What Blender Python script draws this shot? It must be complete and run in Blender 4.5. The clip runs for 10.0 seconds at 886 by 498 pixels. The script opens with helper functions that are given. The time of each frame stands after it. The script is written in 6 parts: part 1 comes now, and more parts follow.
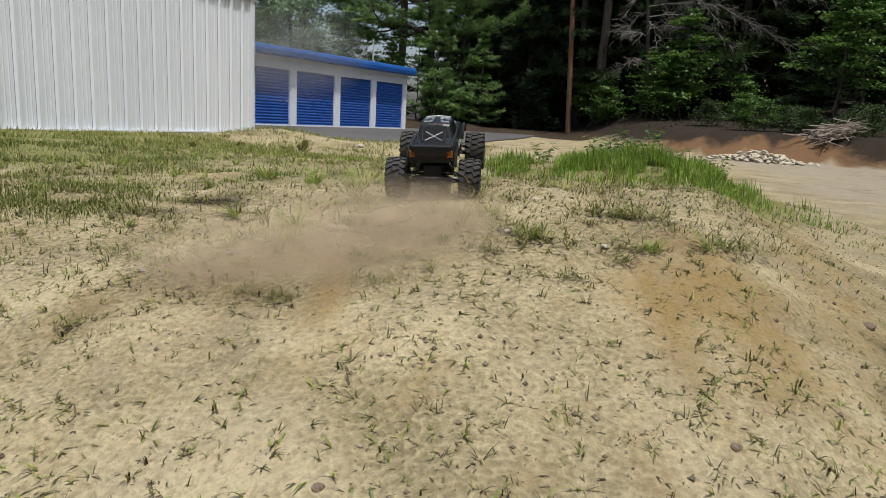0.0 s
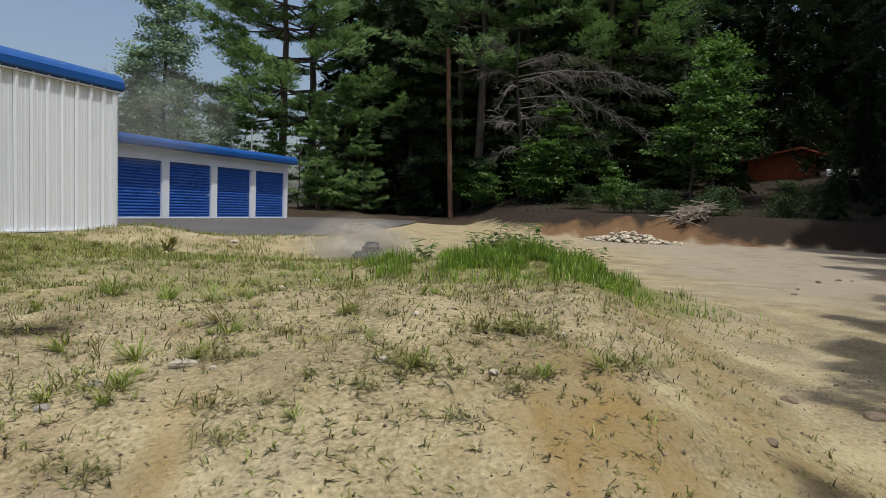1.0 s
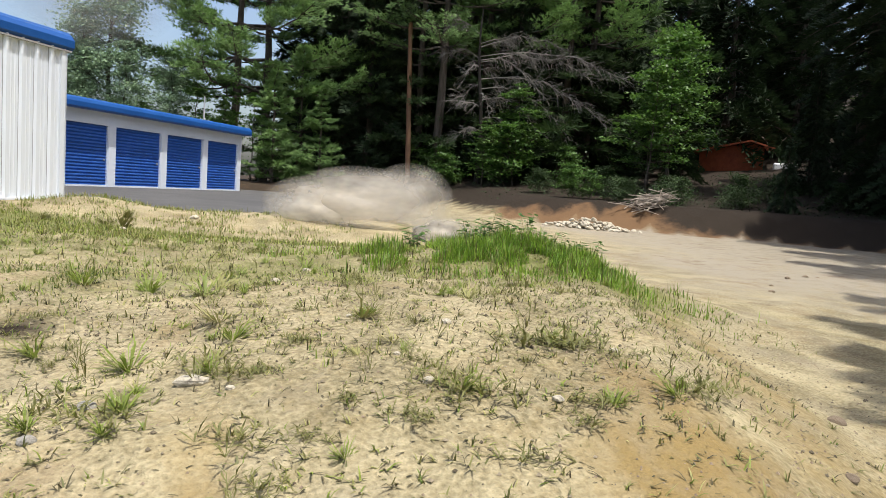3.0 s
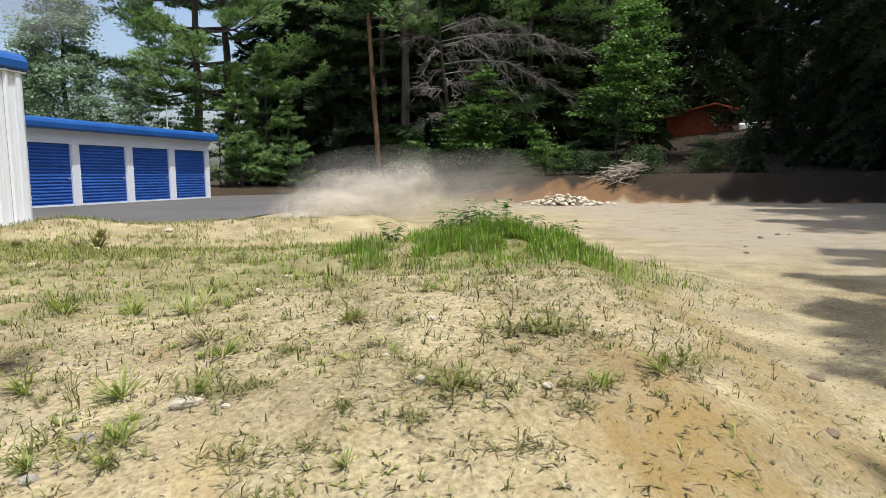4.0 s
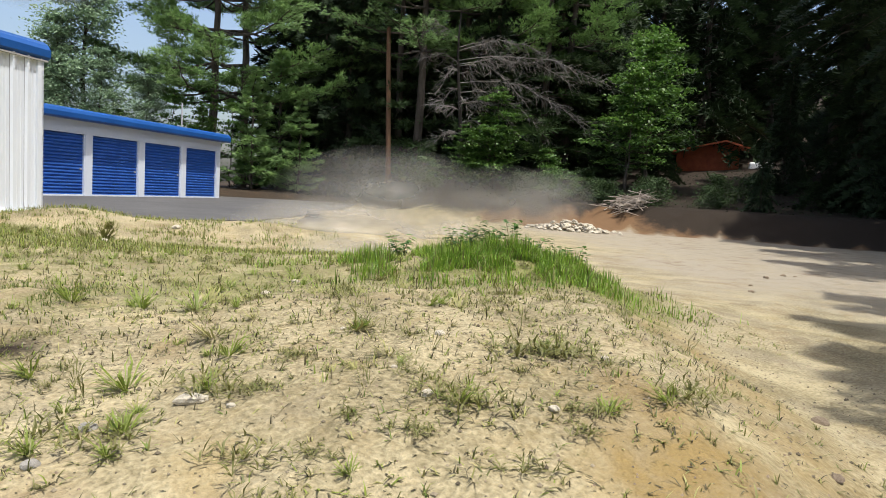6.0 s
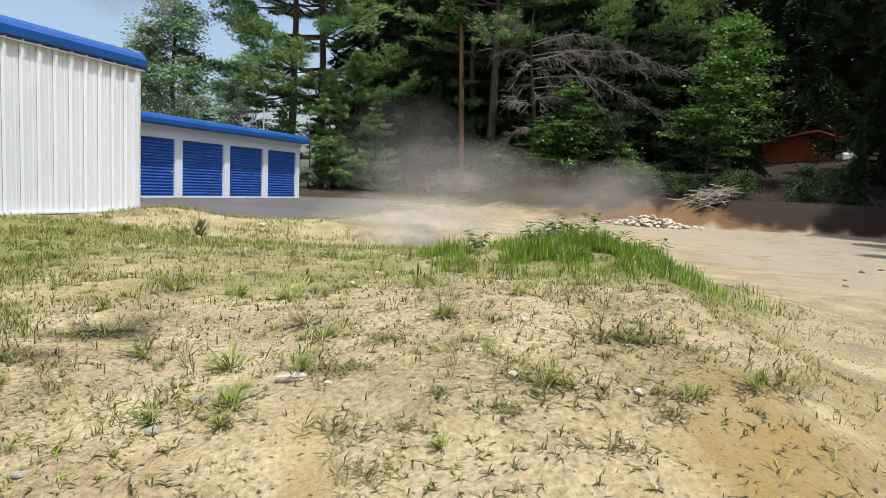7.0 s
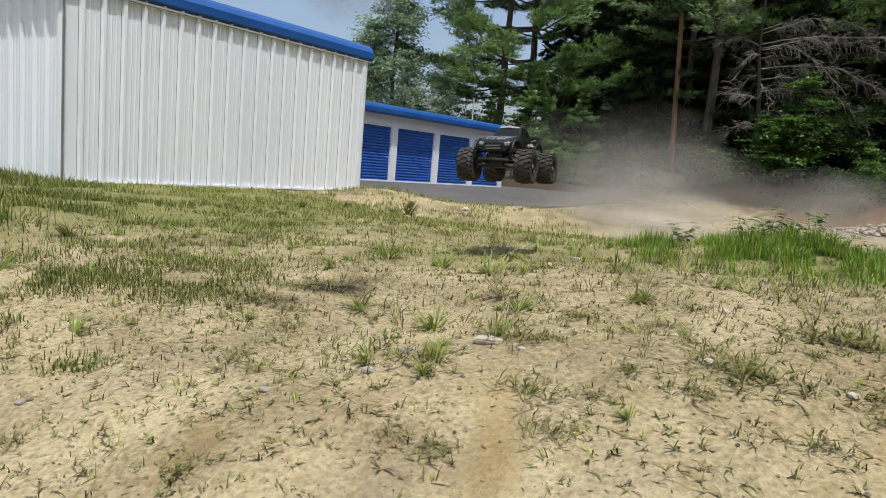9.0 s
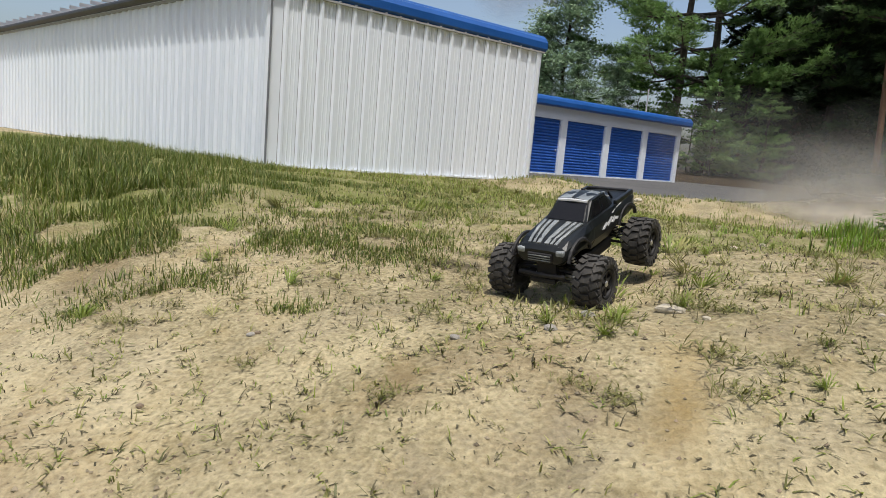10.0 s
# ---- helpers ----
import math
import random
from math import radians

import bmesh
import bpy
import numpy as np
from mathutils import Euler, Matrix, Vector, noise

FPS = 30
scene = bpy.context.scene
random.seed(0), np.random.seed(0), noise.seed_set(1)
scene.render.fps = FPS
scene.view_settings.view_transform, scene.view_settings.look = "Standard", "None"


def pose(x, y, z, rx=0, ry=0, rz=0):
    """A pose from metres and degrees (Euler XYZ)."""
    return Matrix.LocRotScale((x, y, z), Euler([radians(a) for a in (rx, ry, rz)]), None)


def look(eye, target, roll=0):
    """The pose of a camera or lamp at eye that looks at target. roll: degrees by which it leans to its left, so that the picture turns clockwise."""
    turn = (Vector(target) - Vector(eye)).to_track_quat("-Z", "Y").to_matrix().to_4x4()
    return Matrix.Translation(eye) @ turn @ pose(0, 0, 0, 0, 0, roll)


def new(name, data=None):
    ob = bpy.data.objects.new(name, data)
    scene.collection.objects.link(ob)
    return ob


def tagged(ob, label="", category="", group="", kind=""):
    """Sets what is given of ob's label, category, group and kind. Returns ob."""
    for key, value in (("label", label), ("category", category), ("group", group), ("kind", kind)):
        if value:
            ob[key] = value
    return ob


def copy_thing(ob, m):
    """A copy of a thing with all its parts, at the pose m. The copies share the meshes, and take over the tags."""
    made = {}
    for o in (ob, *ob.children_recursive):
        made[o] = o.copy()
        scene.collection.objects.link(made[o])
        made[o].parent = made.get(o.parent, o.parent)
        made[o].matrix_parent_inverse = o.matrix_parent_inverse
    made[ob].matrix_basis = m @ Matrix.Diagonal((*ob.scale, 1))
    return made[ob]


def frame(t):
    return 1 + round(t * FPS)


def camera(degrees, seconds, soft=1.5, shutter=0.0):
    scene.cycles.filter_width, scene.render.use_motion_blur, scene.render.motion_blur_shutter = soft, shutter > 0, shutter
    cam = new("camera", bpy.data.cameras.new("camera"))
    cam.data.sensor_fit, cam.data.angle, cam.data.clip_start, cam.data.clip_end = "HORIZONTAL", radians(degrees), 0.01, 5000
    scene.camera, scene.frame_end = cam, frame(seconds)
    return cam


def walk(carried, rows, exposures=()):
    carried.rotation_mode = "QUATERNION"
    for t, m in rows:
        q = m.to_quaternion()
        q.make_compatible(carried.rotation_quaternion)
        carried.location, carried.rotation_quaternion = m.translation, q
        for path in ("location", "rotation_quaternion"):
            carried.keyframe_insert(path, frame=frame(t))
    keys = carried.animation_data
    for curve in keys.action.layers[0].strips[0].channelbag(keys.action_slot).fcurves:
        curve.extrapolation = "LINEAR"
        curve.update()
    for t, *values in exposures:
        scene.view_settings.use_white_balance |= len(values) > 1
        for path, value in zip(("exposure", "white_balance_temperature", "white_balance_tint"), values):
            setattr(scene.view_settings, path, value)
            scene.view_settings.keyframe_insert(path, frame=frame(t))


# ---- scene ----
cam = camera(67.1, 10.0, soft=0.7)
PATH = [
    (0, (-0.078, -0.067, 1.215), (-0.026, 1.896, 0.833), 3.1),
    (0.5, (0.013, 0.129, 1.287), (0.248, 2.099, 1.035), 3.9),
    (1, (0.005, 0.276, 1.329), (0.38, 2.237, 1.208), 1.9),
    (1.5, (-0.09, 0.427, 1.357), (0.569, 2.313, 1.269), 0.4),
    (2, (-0.163, 0.502, 1.364), (0.496, 2.389, 1.313), 3.4),
    (2.5, (-0.244, 0.665, 1.368), (0.162, 2.616, 1.194), 2.2),
    (3, (-0.288, 0.689, 1.382), (0.238, 2.611, 1.204), 4.1),
    (3.2, (-0.292, 0.653, 1.42), (0.269, 2.562, 1.216), 2.8),
    (4.3, (-0.316, 0.657, 1.432), (0.266, 2.558, 1.222), -1.2),
    (4.5, (-0.339, 0.67, 1.41), (0.218, 2.581, 1.216), -0.15),
    (5, (-0.34, 0.683, 1.418), (0.154, 2.611, 1.228), -0.35),
    (6.3, (-0.358, 0.645, 1.423), (0.217, 2.555, 1.27), 4.4),
    (6.5, (-0.373, 0.624, 1.409), (0.169, 2.545, 1.275), 4.7),
    (7, (-0.407, 0.599, 1.386), (-0.039, 2.556, 1.204), 2.4),
    (7.5, (-0.4, 0.594, 1.367), (-0.162, 2.565, 1.128), 2.3),
    (8, (-0.411, 0.578, 1.367), (-0.46, 2.563, 1.129), 2.7),
    (8.5, (-0.414, 0.545, 1.357), (-0.51, 2.53, 1.125), 3.0),
    (9, (-0.421, 0.477, 1.331), (-0.633, 2.451, 1.091), 4.7),
    (9.5, (-0.443, 0.423, 1.286), (-0.871, 2.359, 1.017), 5.1),
    (10, (-0.464, 0.332, 1.221), (-1.141, 2.19, 0.927), 5.0),
]
EXPOSURES = [(0, 0.0), (0.5, -0.06), (1.0, -0.12), (1.5, 0.16), (2.0, 0.44), (2.5, 0.54), (5.0, 0.52), (6.5, 0.55), (7.5, 0.48), (8.5, 0.30), (10, 0.13)]
walk(cam, [(t, look(eye, target, roll)) for t, eye, target, roll in PATH], EXPOSURES)

SUN_TO = Vector((0.13, -0.27, 0.93)).normalized()


# ---- world and sun ----
def make_light():
    world = bpy.data.worlds.new("sky")
    scene.world = world
    world.use_nodes = True
    nt = world.node_tree
    sky = nt.nodes.new("ShaderNodeTexSky")
    sky.sky_type, sky.sun_disc = "NISHITA", False
    sky.sun_elevation = math.asin(SUN_TO.z)
    sky.sun_rotation = math.atan2(SUN_TO.x, SUN_TO.y)
    sky.dust_density, sky.air_density, sky.ozone_density = 4.0, 1.0, 1.0
    bg = nt.nodes["Background"]
    bg.inputs[1].default_value = 0.15
    nt.links.new(sky.outputs[0], bg.inputs[0])
    lamp = bpy.data.lights.new("sun", "SUN")
    lamp.energy, lamp.angle, lamp.color = 3.7, radians(0.55), (1.0, 0.972, 0.92)
    ob = new("sun", lamp)
    ob.matrix_world = look(SUN_TO * 60, (0, 0, 0))


make_light()
scene.cycles.transparent_max_bounces = 32


# ---- materials ----
def mat(name, a, b, rough=0.8, scale=8.0, bump=0.0, bscale=60.0, metal=0.0, spec=0.5, island=0.0, fine=0.35, detail=5.0, stretch=(1, 1, 1), translucent=0.0):
    """Two colours mixed by noise at two scales, with a fine bump."""
    m = bpy.data.materials.new(name)
    m.use_nodes = True
    nt = m.node_tree
    N, L = nt.nodes, nt.links
    p = N["Principled BSDF"]
    tc = N.new("ShaderNodeTexCoord")
    mp = N.new("ShaderNodeMapping")
    mp.inputs["Scale"].default_value = stretch
    L.new(tc.outputs["Object"], mp.inputs[0])
    n1 = N.new("ShaderNodeTexNoise")
    n1.inputs["Scale"].default_value, n1.inputs["Detail"].default_value = scale, detail
    L.new(mp.outputs[0], n1.inputs[0])
    n2 = N.new("ShaderNodeTexNoise")
    n2.inputs["Scale"].default_value, n2.inputs["Detail"].default_value = bscale, 3.0
    L.new(mp.outputs[0], n2.inputs[0])
    add = N.new("ShaderNodeMath")
    add.operation = "MULTIPLY_ADD"
    L.new(n2.outputs[0], add.inputs[0])
    add.inputs[1].default_value = fine
    L.new(n1.outputs[0], add.inputs[2])
    src = add.outputs[0]
    if island:
        g = N.new("ShaderNodeNewGeometry")
        ad = N.new("ShaderNodeMath")
        ad.operation = "MULTIPLY_ADD"
        L.new(g.outputs["Random Per Island"], ad.inputs[0])
        ad.inputs[1].default_value = island
        L.new(src, ad.inputs[2])
        src = ad.outputs[0]
    mr = N.new("ShaderNodeMapRange")
    mid = 0.5 + fine * 0.5 + island * 0.5
    mr.inputs[1].default_value, mr.inputs[2].default_value = mid - 0.22 - island * 0.4, mid + 0.22 + island * 0.4
    L.new(src, mr.inputs[0])
    mx = N.new("ShaderNodeMix")
    mx.data_type = "RGBA"
    mx.inputs[6].default_value, mx.inputs[7].default_value = (*a, 1), (*b, 1)
    L.new(mr.outputs[0], mx.inputs[0])
    L.new(mx.outputs[2], p.inputs["Base Color"])
    p.inputs["Roughness"].default_value, p.inputs["Metallic"].default_value = rough, metal
    p.inputs["Specular IOR Level"].default_value = spec
    if bump:
        bp = N.new("ShaderNodeBump")
        bp.inputs["Strength"].default_value, bp.inputs["Distance"].default_value = bump, 0.02
        L.new(src, bp.inputs["Height"])
        L.new(bp.outputs[0], p.inputs["Normal"])
    if translucent:
        tr = N.new("ShaderNodeBsdfTranslucent")
        L.new(mx.outputs[2], tr.inputs[0])
        ms = N.new("ShaderNodeMixShader")
        ms.inputs[0].default_value = translucent
        L.new(p.outputs[0], ms.inputs[1])
        L.new(tr.outputs[0], ms.inputs[2])
        L.new(ms.outputs[0], N["Material Output"].inputs[0])
    return m


def ground_mat():
    """Pale sand with loam, clods, green and straw patches; forest floor far behind, its shade in the colour."""
    m = mat("sandy_ground", (0.18, 0.15, 0.083), (0.395, 0.338, 0.205), 0.95, 1.9, 1.0, 48.0, spec=0.2, fine=0.9, detail=8.0)
    nt = m.node_tree
    N, L = nt.nodes, nt.links
    p = N["Principled BSDF"]
    base = p.inputs["Base Color"].links[0].from_socket
    geo = N.new("ShaderNodeNewGeometry")
    at = N.new("ShaderNodeVertexColor")
    at.layer_name = "cover"
    sep = N.new("ShaderNodeSeparateColor")
    L.new(at.outputs[0], sep.inputs[0])

    def layer(src, cover, colour, scale, lo, hi, gain):
        n = N.new("ShaderNodeTexNoise")
        n.inputs["Scale"].default_value, n.inputs["Detail"].default_value, n.inputs["Roughness"].default_value = scale, 7.0, 0.7
        L.new(geo.outputs["Position"], n.inputs[0])
        s = N.new("ShaderNodeMath")
        s.operation = "MULTIPLY_ADD"
        L.new(cover, s.inputs[0])
        s.inputs[1].default_value = gain
        L.new(n.outputs[0], s.inputs[2])
        r = N.new("ShaderNodeMapRange")
        r.inputs[1].default_value, r.inputs[2].default_value = lo, hi
        L.new(s.outputs[0], r.inputs[0])
        x = N.new("ShaderNodeMix")
        x.data_type = "RGBA"
        L.new(r.outputs[0], x.inputs[0])
        L.new(src, x.inputs[6])
        x.inputs[7].default_value = (*colour, 1)
        return x.outputs[2]

    at2 = N.new("ShaderNodeVertexColor")
    at2.layer_name = "track"
    sep2 = N.new("ShaderNodeSeparateColor")
    L.new(at2.outputs[0], sep2.inputs[0])
    base = layer(base, sep2.outputs[0], (0.285, 0.25, 0.19), 1.7, 0.5, 1.2, 0.8)
    base = layer(base, sep2.outputs[0], (0.185, 0.155, 0.108), 2.2, 0.98, 1.3, 0.52)
    base = layer(base, sep.outputs[0], (0.215, 0.18, 0.125), 1.3, 0.64, 0.86, 0.2)
    c = layer(base, sep.outputs[0], (0.235, 0.168, 0.068), 4.2, 0.70, 1.2, 0.66)
    c = layer(c, sep.outputs[1], (0.14, 0.148, 0.045), 7.0, 0.66, 1.02, 0.48)
    # floor of the wood, its shade mixed into a near-black brown
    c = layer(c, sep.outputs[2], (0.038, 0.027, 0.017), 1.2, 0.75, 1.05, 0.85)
    c = layer(c, sep2.outputs[1], (0.145, 0.085, 0.043), 1.1, 0.55, 0.95, 0.75)
    # deepest shade on floor and bank as colour, plus the small dark patches
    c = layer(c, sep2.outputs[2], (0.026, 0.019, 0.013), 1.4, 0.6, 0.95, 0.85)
    L.new(c, p.inputs["Base Color"])
    return m


M = dict(
    ground=ground_mat(),
    asphalt=mat("asphalt", (0.055, 0.054, 0.053), (0.09, 0.087, 0.084), 0.9, 0.7, 0.3, 90.0),
    white_metal=mat("white_painted_steel", (0.67, 0.71, 0.77), (0.73, 0.77, 0.82), 0.35, 0.9, 0.03, 12.0, stretch=(1, 1, 0.3)),
    blue_trim=mat("blue_painted_steel", (0.010, 0.068, 0.25), (0.016, 0.088, 0.31), 0.35, 1.2, 0.03, 15.0),
    blue_door=mat("blue_roller_door", (0.025, 0.11, 0.41), (0.04, 0.14, 0.49), 0.45, 0.8, 0.03, 20.0),
    dark_metal=mat("dark_metal", (0.02, 0.022, 0.026), (0.04, 0.042, 0.046), 0.5, 6.0, 0.1),
    soffit=mat("grey_soffit", (0.30, 0.30, 0.30), (0.36, 0.36, 0.36), 0.7, 3.0),
    # grey of the open corner joint and of the drawn rib shade
    lap=mat("joint_and_rib_shade", (0.13, 0.135, 0.145), (0.2, 0.205, 0.215), 0.7, 3.0),
    concrete=mat("concrete", (0.30, 0.29, 0.27), (0.42, 0.41, 0.38), 0.9, 4.0, 0.3),
    roof=mat("galvanised_roof", (0.5, 0.5, 0.52), (0.6, 0.6, 0.62), 0.35, 2.0, metal=0.6),
    bark=mat("bark", (0.035, 0.028, 0.022), (0.10, 0.082, 0.064), 0.95, 5.0, 0.8, 40.0, stretch=(1, 1, 0.2)),
    # darker copy of bark, with the shade of the wood in its colour
    dark_bark=mat("dark_bark", (0.012, 0.010, 0.008), (0.036, 0.030, 0.024), 0.95, 5.0, 0.8, 40.0, stretch=(1, 1, 0.2)),
    grey_wood=mat("weathered_dead_wood", (0.11, 0.10, 0.09), (0.27, 0.25, 0.225), 0.9, 4.0, 0.5, 40.0, stretch=(1, 1, 0.2)),
    pole=mat("pole_wood", (0.12, 0.06, 0.032), (0.24, 0.135, 0.075), 0.85, 3.0, 0.4, 30.0, stretch=(1, 1, 0.08)),
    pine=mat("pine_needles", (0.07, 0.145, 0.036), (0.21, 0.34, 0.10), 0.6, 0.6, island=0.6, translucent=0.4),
    # near-black, because the deep wood's shade is put into the needle colour
    hemlock=mat("shaded_hemlock_needles", (0.009, 0.019, 0.009), (0.038, 0.066, 0.024), 0.7, 0.5, spec=0.25, island=0.6, translucent=0.12),
    # darker copy of the pine green, with the wood's shade worked in
    shade_green=mat("shaded_pine_needles", (0.018, 0.038, 0.013), (0.068, 0.115, 0.036), 0.65, 0.6, spec=0.3, island=0.7, translucent=0.25),
    leaf=mat("broad_leaves", (0.035, 0.09, 0.018), (0.12, 0.23, 0.04), 0.5, 0.7, island=0.7, translucent=0.4),
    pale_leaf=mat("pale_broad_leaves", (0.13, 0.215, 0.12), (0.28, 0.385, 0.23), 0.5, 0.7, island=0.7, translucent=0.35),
    red_wood=mat("red_stained_boards", (0.22, 0.045, 0.018), (0.36, 0.085, 0.03), 0.8, 3.0, 0.3, 30.0),
    white_paint=mat("white_paint", (0.72, 0.73, 0.75), (0.8, 0.8, 0.8), 0.4, 3.0),
)


# ---- mesh helpers ----
class Soup:
    """Collects vertices and faces for one mesh."""

    def __init__(self):
        self.v, self.f = [], []

    def add(self, vs, fs):
        o = len(self.v)
        self.v.extend(vs)
        self.f.extend([tuple(i + o for i in f) for f in fs])

    def box(self, x0, x1, y0, y1, z0, z1, m=None):
        vs = [Vector((x, y, z)) for z in (z0, z1) for x, y in ((x0, y0), (x1, y0), (x1, y1), (x0, y1))]
        if m is not None:
            vs = [m @ v for v in vs]
        self.add(vs, [(3, 2, 1, 0), (4, 5, 6, 7), (0, 1, 5, 4), (1, 2, 6, 5), (2, 3, 7, 6), (3, 0, 4, 7)])

    def tube(self, pts, radii, n=6, caps=True):
        rings = []
        for i, p in enumerate(pts):
            d = (Vector(pts[min(i + 1, len(pts) - 1)]) - Vector(pts[max(i - 1, 0)])).normalized()
            a = d.orthogonal().normalized() if i == 0 else (a - d * a.dot(d)).normalized()
            b = d.cross(a)
            rings.append([Vector(p) + (a * math.cos(2 * math.pi * k / n) + b * math.sin(2 * math.pi * k / n)) * radii[i] for k in range(n)])
        vs = [v for r in rings for v in r]
        fs = [(i * n + k, i * n + (k + 1) % n, (i + 1) * n + (k + 1) % n, (i + 1) * n + k) for i in range(len(pts) - 1) for k in range(n)]
        if caps:
            fs += [tuple(reversed(range(n))), tuple(range((len(pts) - 1) * n, len(pts) * n))]
        self.add(vs, fs)

    def mesh(self, name, material, smooth=False):
        me = bpy.data.meshes.new(name)
        me.from_pydata([tuple(v) for v in self.v], [], self.f)
        me.materials.append(material)
        if smooth:
            me.polygons.foreach_set("use_smooth", [True] * len(me.polygons))
        me.update()
        return me


def part(name, soup, material, parent=None, label="", smooth=False):
    """Links a soup or a bmesh as one mesh object under a thing or a part."""
    if isinstance(soup, Soup):
        me = soup.mesh(name, material, smooth)
    else:
        me = bpy.data.meshes.new(name)
        soup.to_mesh(me)
        soup.free()
        me.materials.append(material)
        if smooth:
            me.polygons.foreach_set("use_smooth", [True] * len(me.polygons))
    ob = new(name, me)
    ob.parent = parent
    if label:
        tagged(ob, label)
    return ob


def share(name, me, parent, m=None):
    ob = new(name, me)
    ob.parent = parent
    if m is not None:
        ob.matrix_basis = m
    return ob


def rbox(x0, x1, y0, y1, z0, z1, r=0.01, seg=2):
    """A box with rounded edges."""
    bm = bmesh.new()
    bmesh.ops.create_cube(bm, size=1.0)
    for v in bm.verts:
        v.co = Vector(((x0 + x1) / 2 + v.co.x * (x1 - x0), (y0 + y1) / 2 + v.co.y * (y1 - y0), (z0 + z1) / 2 + v.co.z * (z1 - z0)))
    bmesh.ops.bevel(bm, geom=bm.edges[:], offset=r, segments=seg, affect="EDGES", profile=0.5)
    return bm


def ss(a, b, v):
    u = min(1.0, max(0.0, (v - a) / (b - a)))
    return u * u * (3 - 2 * u)


def bell(x, y, cx, cy, sx, sy):
    return math.exp(-((x - cx) / sx) ** 2 - ((y - cy) / sy) ** 2)


# ---- ground ----
def bank(x, y):
    """Distance behind the foot of the cut bank below the wood."""
    return (x - 12.0) * 0.634 + (y - 22.2) * 0.775


def ridge(y):
    """Where the mound breaks off to the lower track."""
    return 0.95 + 0.34 * (min(5.0, max(1.2, y)) - 2.0)


def height_smooth(x, y):
    """The lie of the land: a ramp up to a sandy mound, a lower track beside it, a lot, and a wooded rise."""
    yp = y - 0.4 * min(4.0, max(0.0, -x))
    h = 0.02 + 0.68 * ss(-0.6, 3.2, yp)
    h += 0.14 * bell(x, y, 0.7, 3.9, 1.5, 1.5)
    h += 0.21 * bell(x, y, 1.9, 6.1, 1.5, 1.0)
    r = ridge(y)
    h -= (0.30 - 0.12 * ss(9, 22, y) * (1 - ss(5, 10, x))) * ss(r, r + 1.3, x) ** 0.75 * ss(-1, 2, y) * (1 - 0.45 * bell(x, y, 2.4, 6.0, 1.4, 1.2))
    h += 0.035 * math.exp(-((x - r + 0.1) / 0.22) ** 2) * ss(1.2, 2.2, y) * (1 - ss(4.6, 5.4, y))
    h -= 0.27 * bell(x, y, 1.2, 10.2, 3.6, 1.5)
    h += 0.07 * ss(-2.0, -6.0, x) * ss(3, 7, y)
    h -= 0.10 * bell(x, y, -0.95, 3.3, 0.7, 0.55)
    h += 0.20 * bell(x, y, -2.7, 12.0, 0.9, 0.5) + 0.10 * bell(x, y, -0.3, 12.2, 1.2, 0.5) + 0.10 * bell(x, y, 2.4, 12.8, 2.0, 0.6)
    h += 0.35 * ss(33.5, 38.5, y) * (1 - ss(6, 12, x))
    u = bank(x, y)
    h += ss(7, 11, x) * (0.95 * ss(0.0, 1.4, u + 0.35 * noise.noise((x * 0.5, y * 0.5, 1.0))) + 2.1 * ss(3, 26, u))
    h += 7.0 * ss(44, 85, y + 0.25 * abs(x)) * ss(-1.0, 9.0, x) + 6.0 * ss(24, 60, x)
    lot = ss(13.2, 14.2, y + 0.1 * x) * (1 - ss(36.4, 38.2, y)) * (1 - ss(0.4, 2.0, x - 0.22 * (y - 15)))
    return h * (1 - lot) + 0.60 * lot


def height(x, y):
    h = height_smooth(x, y)
    near = 1.0 - ss(14, 40, math.hypot(x, y))
    pad = 1.0 - ss(12.8, 13.8, y)
    h += near * pad * (0.030 * noise.noise((x * 1.3, y * 1.3, 0)) + 0.017 * noise.noise((x * 4.1, y * 4.1, 3.0)) + 0.009 * noise.noise((x * 8.5, y * 8.5, 7.0)))
    return h


def spread(lo, hi, fine_lo, fine_hi, step, grow):
    """Grid lines: even inside the near stretch, wider and wider outside it."""
    inner = list(np.arange(fine_lo, fine_hi, step))
    out, s, v = [], step, inner[-1]
    while v < hi:
        s *= grow
        v += s
        out.append(v)
    back, s, v = [], step, inner[0]
    while v > lo:
        s *= grow
        v -= s
        back.append(v)
    return back[::-1] + inner + out


